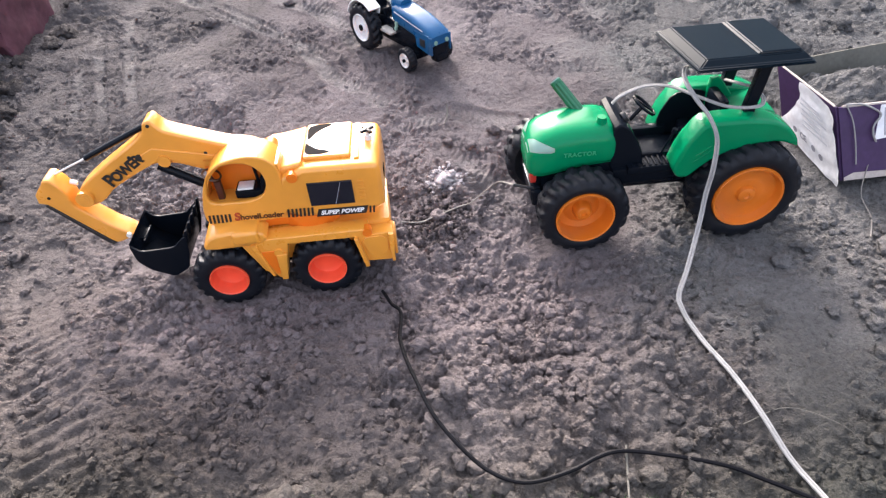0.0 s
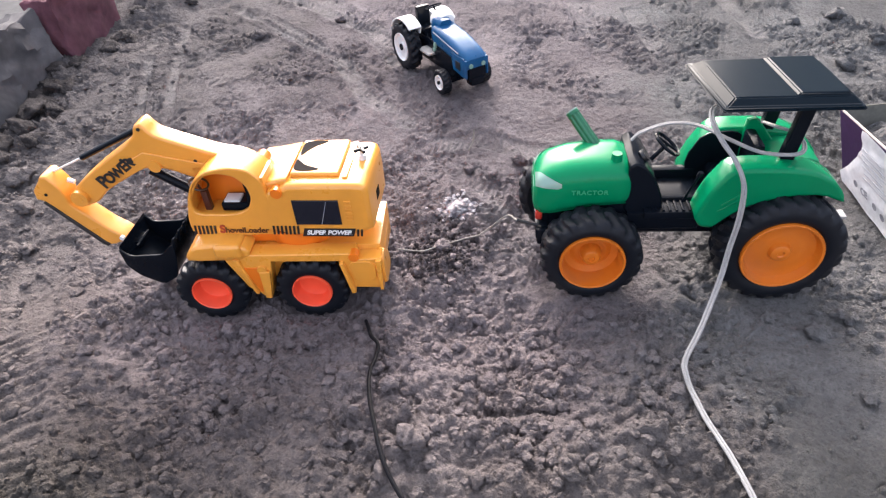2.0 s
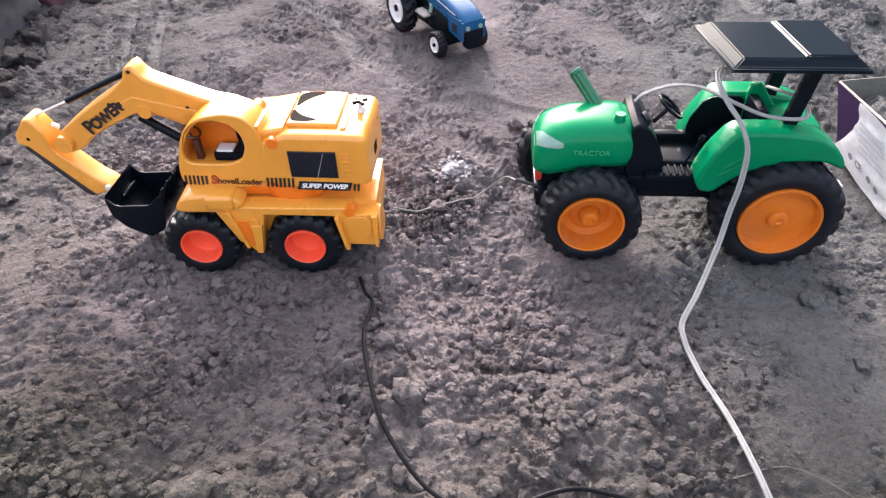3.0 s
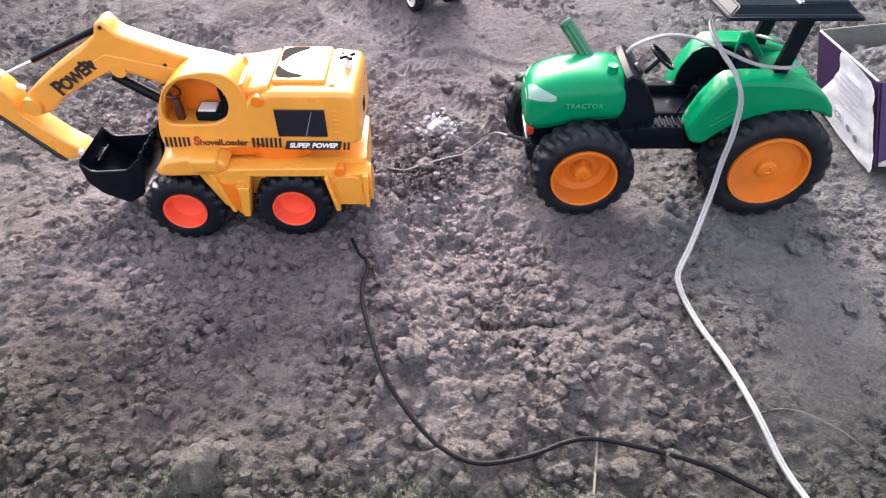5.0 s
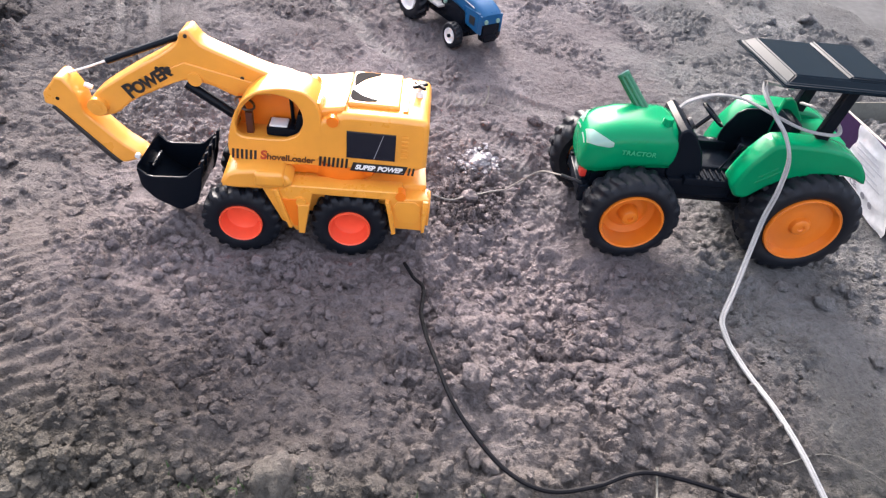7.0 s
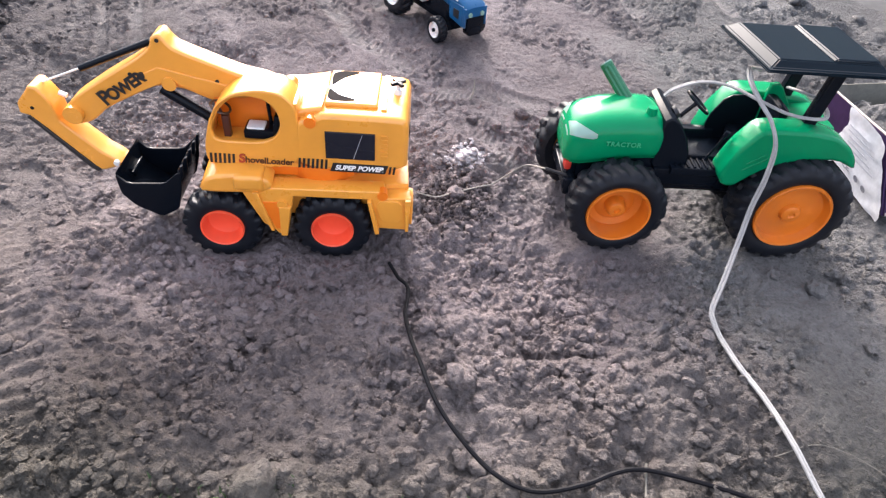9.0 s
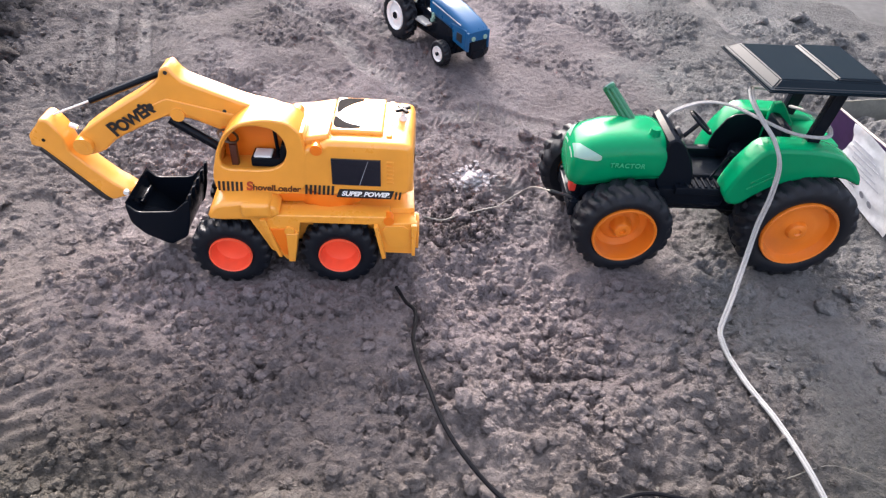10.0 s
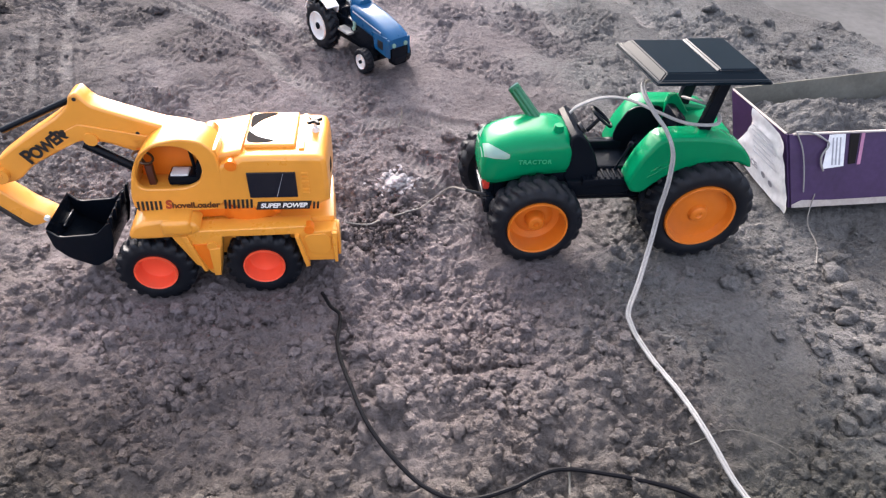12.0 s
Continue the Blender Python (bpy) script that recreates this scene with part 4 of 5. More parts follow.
    ram = part("cylinder", up(rod((-0.1295, 0.003, 0.1795), (-0.1960, 0.003, 0.1500), 0.0030, 16)), BLACK, root, "black ram of the stick")
    part("piston", up(rod((-0.1950, 0.003, 0.1505), (-0.2350, 0.003, 0.1335), 0.0009, 10)), WHITE, ram, "thin white piston")
    ram2 = part("cylinder", up(rod((-0.1290, 0.000, 0.1375), (-0.0800, 0.000, 0.1040), 0.0047, 16)), BLACK, root, "black ram under the boom")
    part("piston", up(rod((-0.1175, 0.003, 0.1465), (-0.1290, 0.003, 0.1385), 0.0022, 10)), STEEL, ram2)

    # bucket: two side plates and a bent shell between them, open at the top
    scoop = [(-0.1733, 0.0699), (-0.172, 0.0500), (-0.1617, 0.0367), (-0.1400, 0.0250), (-0.1240, 0.0345), (-0.1180, 0.0540), (-0.1150, 0.0745)]
    plate = rounded([(-0.1733, 0.0699), (-0.172, 0.0480), (-0.1617, 0.0347), (-0.1400, 0.0230), (-0.1222, 0.0335), (-0.1160, 0.0540), (-0.1132, 0.0765), (-0.1185, 0.0735), (-0.1300, 0.0625), (-0.1640, 0.0600)], 1, 0.12)
    line = [(p.x, p.z) for p in glide([(x, 0, z) for x, z in scoop], 5)]
    inside = [(x + 0.0016 * (1 if x < -0.14 else -1), z + 0.0022) for x, z in line]
    bucket = part("bucket", up(lowered(profile(line + inside[::-1], -0.030, 0.026, 0.0003), BKT)), BLACK, root, "black plastic bucket with teeth")
    for y in (-0.032, 0.0255):
        part("side_plate", up(lowered(profile(plate, y, y + 0.0025, 0.0006), BKT)), BLACK, bucket)
    for k in range(5):
        y = -0.0285 + 0.0133 * k
        part("tooth", up(lowered(profile([(-0.1175, 0.068), (-0.1130, 0.068), (-0.1108, 0.0825), (-0.1136, 0.0812)], y - 0.0022, y + 0.0022, 0.0005), BKT)), BLACK, bucket)
    part("hinge", up(lowered(join(box(-0.174, -0.167, -0.006, 0.012, 0.05, 0.058, 0.001), rod((-0.168, -0.010, 0.056), (-0.168, 0.016, 0.056), 0.0016)), BKT)), BLACK, bucket)


excavator()


# ---- green toy tractor ----
def loft(sections, yc, power=3.2, n=36, arc=None, grow=0.0):
    """Rounded box through sections of (x, half width, bottom, top); arc: only part of the way round, in degrees from the near side up."""
    bm, rings = bmesh.new(), []
    angles = [2 * math.pi * k / n for k in range(n)] if arc is None else [radians(arc[0] + (arc[1] - arc[0]) * k / (n - 1)) for k in range(n)]
    for x, hw, z0, z1 in sections:
        ring = []
        for a in angles:
            c, s = math.cos(a), math.sin(a)
            k = (abs(c) ** power + abs(s) ** power) ** (-1 / power)
            ring.append(bm.verts.new((x, yc - (hw + grow) * c * k, (z0 + z1) / 2 + ((z1 - z0) / 2 + grow) * s * k)))
        rings.append(ring)
    m = len(angles)
    for a, b in zip(rings, rings[1:]):
        for k in range(m if arc is None else m - 1):
            bm.faces.new((a[k], a[(k + 1) % m], b[(k + 1) % m], b[k]))
    if arc is None:
        bm.faces.new(rings[0])
        bm.faces.new(rings[-1])
    return bm


def layered(layers):
    """Stacked rectangles (x0, x1, y0, y1, z) joined into one solid."""
    bm, rings = bmesh.new(), []
    for x0, x1, y0, y1, z in layers:
        rings.append([bm.verts.new(v) for v in ((x0, y0, z), (x1, y0, z), (x1, y1, z), (x0, y1, z))])
    for a, b in zip(rings, rings[1:]):
        for k in range(4):
            bm.faces.new((a[k], a[(k + 1) % 4], b[(k + 1) % 4], b[k]))
    bm.faces.new(rings[0])
    bm.faces.new(rings[-1])
    bmesh.ops.recalc_face_normals(bm, faces=bm.faces)
    bmesh.ops.bevel(bm, geom=bm.edges[:], offset=0.0011, segments=2, affect="EDGES")
    return bm


HOOD = [(-0.1490, 0.020, 0.098, 0.122), (-0.1475, 0.0245, 0.093, 0.1285), (-0.143, 0.028, 0.0895, 0.135), (-0.132, 0.030, 0.0885, 0.1415), (-0.115, 0.0315, 0.092, 0.1465), (-0.09, 0.032, 0.098, 0.149), (-0.066, 0.032, 0.1005, 0.149), (-0.057, 0.031, 0.101, 0.1465), (-0.054, 0.029, 0.103, 0.144)]
HOOD = [(-0.054 + (x + 0.054) * 0.915, hw, a - 0.0085, b - 0.0095) for x, hw, a, b in HOOD]


def hood_place(x, yc, degrees, grow, power=3.2):
    """A place on the hood's skin, by the angle from the near side up."""
    for (xa, ha, a0, a1), (xb, hb, b0, b1) in zip(HOOD, HOOD[1:]):
        if xa <= x <= xb:
            t = (x - xa) / (xb - xa)
            hw, z0, z1 = ha + (hb - ha) * t + grow, a0 + (b0 - a0) * t - grow, a1 + (b1 - a1) * t + grow
            c, s = math.cos(radians(degrees)), math.sin(radians(degrees))
            k = (abs(c) ** power + abs(s) ** power) ** (-1 / power)
            return (x, yc - hw * c * k, (z0 + z1) / 2 + (z1 - z0) / 2 * s * k)


def green_tractor():
    root = base("toy_tractor", TRACTOR, "green plastic toy tractor with black roof and orange rims", "toy tractor")
    YC = 0.055
    wheel_set(root, [(-0.0865, -0.008, 0.0545, 1), (-0.1050, 0.130, 0.0560, -1)], 0.0470, 0.0298, 0.034, 19, 0.0028, 0.008, RIM_ORANGE, 0.0195, 0.0085, 0, 10)
    wheel_set(root, [(0.080, -0.009, 0.0635, 1), (0.080, 0.119, 0.0635, -1)], 0.0560, 0.0352, 0.038, 21, 0.0032, 0.010, RIM_ORANGE, 0.0085, 0.0085, 0, 20)
    hood = part("hood", loft(HOOD, YC), GREEN, root)
    for side in (0, 1):
        lamp = [(-0.1488, 44, 80), (-0.1465, 38, 74), (-0.142, 31, 61), (-0.137, 26, 49), (-0.131, 22, 39), (-0.1255, 19, 32), (-0.1215, 20, 27)]
        bm, rows = bmesh.new(), []
        for x, a0, a1 in lamp:
            rows.append([bm.verts.new(hood_place(-0.054 + (x + 0.054) * 0.915, YC, (a if side == 0 else 180 - a), 0.0008)) for a in np.linspace(a0, a1, 7)])
        for a, b in zip(rows, rows[1:]):
            for k in range(6):
                bm.faces.new((a[k], a[k + 1], b[k + 1], b[k]))
        part("headlight", bm, LAMP, hood, "clear whitish headlight")
    part("crease", loft(HOOD[2:8], YC, n=4, arc=(-36, -31), grow=0.0011), GREEN, hood)
    part("crease", loft(HOOD[2:8], YC, n=4, arc=(-48, -42), grow=0.0009), GREEN, hood)
    part("lettering", lettering("TRACTOR", 0.0066, pose(-0.0905, YC - 0.0331, 0.1140, 90), 0.0, 0.0001, 0.0003, 1.0, 1.12), PALE_GREEN_INK, hood, "pale raised word on the hood")
    part("filler_cap", rod((-0.067, YC - 0.015, 0.136), (-0.067, YC - 0.015, 0.1445), 0.0055, 18, 0.0045), GREEN, hood)
    foot, mouth = Vector((-0.080, 0.066, 0.132)), Vector((-0.104, 0.0925, 0.1585))
    fluted, long, rings = bmesh.new(), (mouth - foot).length, []
    for z, deep in ((0, 0), (0.002, 0), (0.0025, 1), (long - 0.004, 1), (long - 0.0035, 0), (long - 0.0005, 0)):
        turns = [2 * math.pi * k / 64 for k in range(64)]
        rings.append([fluted.verts.new(((0.0061 - deep * 0.0012 * (0.5 - 0.5 * math.cos(8 * a))) * math.cos(a), (0.0061 - deep * 0.0012 * (0.5 - 0.5 * math.cos(8 * a))) * math.sin(a), z)) for a in turns])
    for a, b in zip(rings, rings[1:]):
        for k in range(64):
            fluted.faces.new((a[k], a[(k + 1) % 64], b[(k + 1) % 64], b[k]))
    fluted.faces.new(rings[0][::-1])
    fluted.transform(Matrix.Translation(foot) @ (mouth - foot).to_track_quat("Z", "Y").to_matrix().to_4x4())
    pipe = part("exhaust", fluted, DARK_GREEN, root, "dark green fluted exhaust pipe leaning outward")
    turn = Matrix.Translation(mouth) @ (mouth - foot).normalized().to_track_quat("Y", "Z").to_matrix().to_4x4()
    part("pipe_rim", lathe([(0.0044, -0.004), (0.0044, 0.0006), (0.0059, 0.0008), (0.0061, -0.001), (0.0058, -0.002)], 20, turn), LAMP, pipe, "worn pale rim")
    part("bore", lathe([(0.0001, 0.0003), (0.0044, 0.0003)], 16, turn), INK, pipe)
    # black running gear
    gear = part("chassis", join(box(-0.134, 0.112, YC - 0.019, YC + 0.019, 0.056, 0.098, 0.004), box(-0.10, -0.05, YC - 0.027, YC + 0.027, 0.06, 0.100, 0.003), box(-0.055, 0.012, YC - 0.033, YC + 0.033, 0.071, 0.090, 0.003)), BLACK, root, "black plastic chassis")
    part("axle", join(rod((-0.0865, 0.01, 0.0545), (-0.0865, 0.10, 0.0545), 0.006), rod((0.080, 0.012, 0.0635), (0.080, 0.098, 0.0635), 0.008)), BLACK, gear)
    bumper = part("bumper", join(box(-0.138, -0.126, YC - 0.032, YC + 0.022, 0.060, 0.0715, 0.0015), box(-0.137, -0.126, YC - 0.034, YC - 0.025, 0.054, 0.072, 0.003), box(-0.137, -0.126, YC + 0.025, YC + 0.034, 0.054, 0.072, 0.003), box(-0.126, -0.112, YC - 0.022, YC + 0.022, 0.064, 0.090, 0.001)), BLACK, root, "black front bumper")
    part("front_lamp", box(-0.1385, -0.132, YC - 0.027, YC - 0.016, 0.079, 0.088, 0.002), RED, bumper, "red front lamp")
    part("hook", rod((-0.156, YC - 0.026, 0.0785), (-0.135, YC - 0.026, 0.072), 0.0016), INK, bumper, "small metal hook")
    dash = part("dashboard", profile(rounded([(-0.058, 0.082), (-0.058, 0.137), (-0.051, 0.1425), (-0.041, 0.136), (-0.030, 0.119), (-0.024, 0.104), (-0.022, 0.082)], 1), YC - 0.029, YC + 0.029, 0.002), BLACK, root, "black dashboard")
    part("dial", rod((-0.0425, YC - 0.008, 0.1365), (-0.0400, YC - 0.008, 0.1385), 0.006, 16), INK, dash)
    ring = tube([Vector((0.0135 * math.cos(a), 0.0135 * math.sin(a), 0)) for a in np.linspace(0, 2 * math.pi, 25)], 0.0016, 6)
    ring = join(ring, rod((-0.0135, 0, 0), (0.0135, 0, 0), 0.0012, 6), rod((0, 0, 0), (0, 0, -0.02), 0.002, 8))
    ring.transform(pose(-0.0205, YC, 0.144, 0, 38))
    part("steering_wheel", ring, BLACK, dash)
    floor = part("footboard", box(-0.040, 0.022, 0.018, 0.092, 0.086, 0.094, 0.0015), BLACK, root, "ribbed black footboard")
    for k in range(9):
        part("rib", box(-0.036 + 0.006 * k, -0.0335 + 0.006 * k, 0.020, 0.070, 0.0938, 0.0954, 0.0004), BLACK, floor)
    part("console", box(-0.048, 0.014, 0.071, 0.081, 0.08, 0.106, 0.003), BLACK, root, "black console beside the footboard")
    part("seat", join(box(0.022, 0.056, 0.038, 0.072, 0.092, 0.116, 0.004), box(0.050, 0.060, 0.038, 0.072, 0.11, 0.150, 0.004)), BLACK, root, "black driver seat")
    part("lever", join(rod((-0.004, 0.034, 0.094), (0.006, 0.032, 0.124), 0.0012), rod((0.006, 0.032, 0.124), (0.0068, 0.0318, 0.128), 0.0025)), BLACK, root)
    fender = [(0.0235, 0.1445), (0.0105, 0.1235), (0.0055, 0.1100), (0.0015, 0.0949), (0.007, 0.0851), (0.0185, 0.0832), (0.0325, 0.0974), (0.0452, 0.1072), (0.0734, 0.1169), (0.1046, 0.1184), (0.1261, 0.1088), (0.1220, 0.1205), (0.1110, 0.1330), (0.0935, 0.1425), (0.0692, 0.1460), (0.0393, 0.1465)]
    for y0, y1 in ((0.007, 0.033), (0.077, 0.103)):
        f = part("fender", profile(rounded(fender, 1, 0.18), y0, y1, 0.0035), GREEN, root)
        yo = y0 if y0 < 0.05 else y1
        s = 1 if y0 < 0.05 else -1
        if y0 > 0.05:
            part("inner_panel", profile(rounded([(0.016, 0.142), (0.004, 0.117), (0.006, 0.090), (0.06, 0.088), (0.06, 0.134), (0.044, 0.145)], 1, 0.18), y0 - 0.0022, y0 - 0.0002, 0.0006), BLACK, f, "black inner side of the fender")
        for a, b in (((0.022, 0.110), (0.036, 0.121)), ((0.020, 0.103), (0.040, 0.118))):
            part("groove", rod((a[0], yo + s * 0.0004, a[1]), (b[0], yo + s * 0.0004, b[1]), 0.0011, 8), GREEN, f)
    part("rear_shell", profile(rounded([(0.052, 0.10), (0.050, 0.158), (0.060, 0.160), (0.080, 0.134), (0.112, 0.128), (0.118, 0.10)], 1, 0.15), 0.070, 0.076, 0.0015), GREEN, root)
    part("rear_shell", profile(rounded([(0.060, 0.09), (0.060, 0.136), (0.104, 0.140), (0.116, 0.118), (0.116, 0.09)], 1, 0.15), 0.034, 0.078, 0.002), GREEN, root)
    part("drawbar", box(0.108, 0.158, 0.050, 0.062, 0.060, 0.0635, 0.001), node_material("dusty_grey_plastic", (0.32, 0.31, 0.3), 0.6), root, "dusty grey drawbar")
    for y in (0.024, 0.078):
        part("roof_post", profile([(0.066, 0.135), (0.078, 0.135), (0.086, 0.205), (0.075, 0.205)], y, y + 0.008, 0.001), BLACK, root, "black roof post")
    roof = part("roof", layered([(-0.006, 0.1155, 0.010, 0.099, 0.1985), (-0.006, 0.1155, 0.010, 0.099, 0.2010), (-0.0020, 0.1120, 0.0135, 0.0950, 0.2018), (0.0062, 0.1050, 0.0185, 0.0900, 0.2078)]), ROOF_BLACK, root, "glossy black roof")
    part("roof_step", layered([(0.0585, 0.1040, 0.0191, 0.0894, 0.2075), (0.0622, 0.1032, 0.0200, 0.0885, 0.2100)]), ROOF_BLACK, roof)
    for ob in (roof, *roof.children):
        for v in ob.data.vertices:  # moulded a little askew
            near, front = (0.099 - v.co.y) / 0.089, (0.1155 - v.co.x) / 0.1215
            v.co.x += 0.012 * near * front - 0.006 * (1 - near) * (1 - front)
    for ob in (roof, *roof.children):
        ob.data.set_sharp_from_angle(angle=radians(24))


green_tractor()


# ---- small blue toy tractor ----
def blue_tractor():
    root = base("toy_tractor", FORD, "small blue toy tractor with white fenders and white rims", "toy tractor")
    YC = 0.038
    wheel_set(root, [(-0.052, -0.004, 0.0435, 1), (-0.052, 0.080, 0.0435, -1)], 0.0355, 0.0205, 0.021, 16, 0.0028, 0.006, WHITE, 0.004, 0.0055, 0)
    wheel_set(root, [(0.058, -0.002, 0.0265, 1), (0.058, 0.078, 0.0265, -1)], 0.0180, 0.0105, 0.013, 18, 0.0008, 0.001, WHITE, 0.003, 0.003, 0)
    for x, y, z, r in ((-0.052, -0.0005, 0.0435, 0.005), (0.058, 0.0, 0.0265, 0.0026)):
        part("hub_cap", rod((x, y - 0.0035, z), (x, y + 0.006, z), r, 14), BLACK, root, "black hub")
    hood = part("hood", loft([(0.004, 0.017, 0.062, 0.088), (0.010, 0.018, 0.060, 0.090), (0.05, 0.0185, 0.056, 0.0845), (0.080, 0.0185, 0.052, 0.0765), (0.094, 0.0180, 0.050, 0.0705), (0.0985, 0.0165, 0.052, 0.0665)], YC, 4.5), BLUE, root)
    part("side_decal", profile([(0.012, 0.0795), (0.080, 0.0705), (0.080, 0.072), (0.012, 0.0815)], YC - 0.0194, YC - 0.0176, 0.0003), GREY_INK, hood, "pale stripe along the hood")
    part("side_panel", profile([(0.064, 0.044), (0.092, 0.040), (0.093, 0.068), (0.060, 0.068)], YC - 0.0190, YC + 0.0190, 0.001), BLUE, hood)
    part("panel_mark", profile([(0.073, 0.049), (0.085, 0.048), (0.085, 0.060), (0.073, 0.060)], YC - 0.0197, YC - 0.0189, 0.0002), INK, hood, "dark square mark")
    for y in (YC - 0.017, YC + 0.017):
        part("nose_frame", box(0.0880, 0.0985, y - 0.0015, y + 0.0015, 0.040, 0.066, 0.001), BLUE, hood)
    for y in (YC - 0.010, YC + 0.010):
        part("headlight", rod((0.097, y, 0.0575), (0.1000, y, 0.0575), 0.0032, 14), LAMP, hood, "small pale headlight")
    part("grille", box(0.0935, 0.0995, YC - 0.014, YC + 0.014, 0.034, 0.054, 0.002), BLACK, hood, "black grille")
    part("cowl", loft([(-0.004, 0.012, 0.07, 0.096), (0.004, 0.015, 0.07, 0.0985), (0.018, 0.010, 0.07, 0.0955)], YC, 3.5), BLUE, hood)
    part("chassis", join(box(-0.062, 0.07, YC - 0.013, YC + 0.013, 0.026, 0.062, 0.003), box(0.0, 0.062, YC - 0.017, YC + 0.017, 0.036, 0.064, 0.003)), BLACK, root, "black engine and frame")
    part("front_axle", join(box(0.046, 0.062, 0.008, 0.068, 0.022, 0.031, 0.002), box(0.085, 0.101, YC - 0.011, YC + 0.011, 0.028, 0.040, 0.003)), BLACK, root, "black front axle and weight")
    part("rear_axle", rod((-0.052, 0.004, 0.0435), (-0.052, 0.072, 0.0435), 0.009), BLACK, root)
    part("step", box(-0.022, 0.010, 0.010, 0.066, 0.046, 0.049, 0.001), node_material("grey_plastic", (0.3, 0.29, 0.28), 0.5), root, "grey footplate")
    part("side_gear", join(box(0.012, 0.017, 0.018, 0.022, 0.058, 0.066, 0.001), rod((0.014, 0.017, 0.056), (0.014, 0.02, 0.056), 0.003)), LAMP, root, "pale engine fitting")
    for y0, y1 in ((0.000, 0.020), (0.052, 0.080)):
        outer = [(-0.052 + 0.042 * math.cos(a), 0.0440 + 0.042 * math.sin(a)) for a in np.linspace(0.9, 2.8, 18)]
        inner = [(-0.052 + 0.0395 * math.cos(a), 0.0440 + 0.0395 * math.sin(a)) for a in np.linspace(2.8, 0.9, 18)]
        f = part("fender", profile(outer + inner, y0, y1, 0.0006), WHITE, root, "white rounded fender")
        yi = y1 if y0 < 0.02 else y0
        part("fender_side", profile(outer + [(-0.085, 0.062), (-0.052, 0.066), (-0.030, 0.066)], yi - 0.001, yi + 0.001, 0.0004), WHITE, f)
    part("dash_cover", loft([(-0.012, 0.0150, 0.078, 0.100), (-0.006, 0.0165, 0.076, 0.104), (0.004, 0.0160, 0.076, 0.1035), (0.010, 0.0130, 0.078, 0.0985)], YC + 0.006, 2.6), WHITE, root, "rounded white cover behind the hood")
    part("seat", join(box(-0.052, -0.028, 0.027, 0.049, 0.060, 0.072, 0.003), box(-0.056, -0.048, 0.027, 0.049, 0.068, 0.098, 0.003)), BLACK, root, "black seat")
    part("lever", rod((-0.02, 0.03, 0.06), (-0.014, 0.026, 0.078), 0.0014), BLACK, root)
    ring = tube([Vector((0.0115 * math.cos(a), 0.0115 * math.sin(a), 0)) for a in np.linspace(0, 2 * math.pi, 21)], 0.0012, 6)
    ring = join(ring, rod((0, 0, 0), (0.006, 0, -0.018), 0.0015, 6))
    ring.transform(pose(-0.016, YC, 0.106, 0, -30))
    part("steering_wheel", ring, BLACK, root)


blue_tractor()


# ---- cardboard box used as a trailer ----
def slab_between(corners, thick):
    """A plate over four corners, thickened to one side."""
    c = [Vector(p) for p in corners]
    n = (c[1] - c[0]).cross(c[3] - c[0]).normalized() * thick
    bm = bmesh.new()
    a, b = [bm.verts.new(p) for p in c], [bm.verts.new(p + n) for p in c]
    bm.faces.new(a[::-1])
    bm.faces.new(b)
    for k in range(4):
        bm.faces.new((a[k], a[(k + 1) % 4], b[(k + 1) % 4], b[k]))
    return bm


def on_wall(c, u, v, out=0.0):
    """A place on a plate: u along its foot, v up."""
    c = [Vector(p) for p in c]
    n = (c[1] - c[0]).cross(c[3] - c[0]).normalized()
    low, high = c[0].lerp(c[1], u), c[3].lerp(c[2], u)
    return low.lerp(high, v) + n * (out + 0.0022)


NL, NR, FR, FL = (0.458, 0.657, 0.016), (0.705, 0.692, 0.016), (0.678, 0.825, 0.016), (0.431, 0.769, 0.016)
TNL, TNR, TFR, TFL = (0.437, 0.686, 0.095), (0.684, 0.721, 0.095), (0.655, 0.845, 0.108), (0.411, 0.794, 0.095)


def sheet(c, shape, out, thick):
    """A thin print on a plate, its corners given as u, v."""
    bm = bmesh.new()
    a = [bm.verts.new(on_wall(c, u, v, out + thick)) for u, v in shape]
    b = [bm.verts.new(on_wall(c, u, v, out)) for u, v in shape]
    bm.faces.new(a)
    bm.faces.new(b[::-1])
    for k in range(len(a)):
        bm.faces.new((a[k], b[k], b[(k + 1) % len(a)], a[(k + 1) % len(a)]))
    return bm


def crumpled(c, shape, out):
    """A creased sheet of paper on a plate, standing off a little."""
    bm = bmesh.new()
    bm.faces.new([bm.verts.new((u, v, 0)) for u, v in shape])
    bmesh.ops.triangulate(bm, faces=bm.faces[:])
    bmesh.ops.subdivide_edges(bm, edges=bm.edges[:], cuts=5, use_grid_fill=True)
    for p in bm.verts:
        u, v = p.co.x, p.co.y
        crease = abs(noise.noise(Vector((u * 3.1, v * 3.4, 2.0)))) + 0.5 * abs(noise.noise(Vector((u * 6.5, v * 7.0, 5.0))))
        p.co = on_wall(c, u, v, out + 0.0035 * crease + 0.004 * max(0.0, u - 0.9) * 10 * abs(v - 0.5))
    bmesh.ops.solidify(bm, geom=bm.faces[:], thickness=0.0004)
    return bm


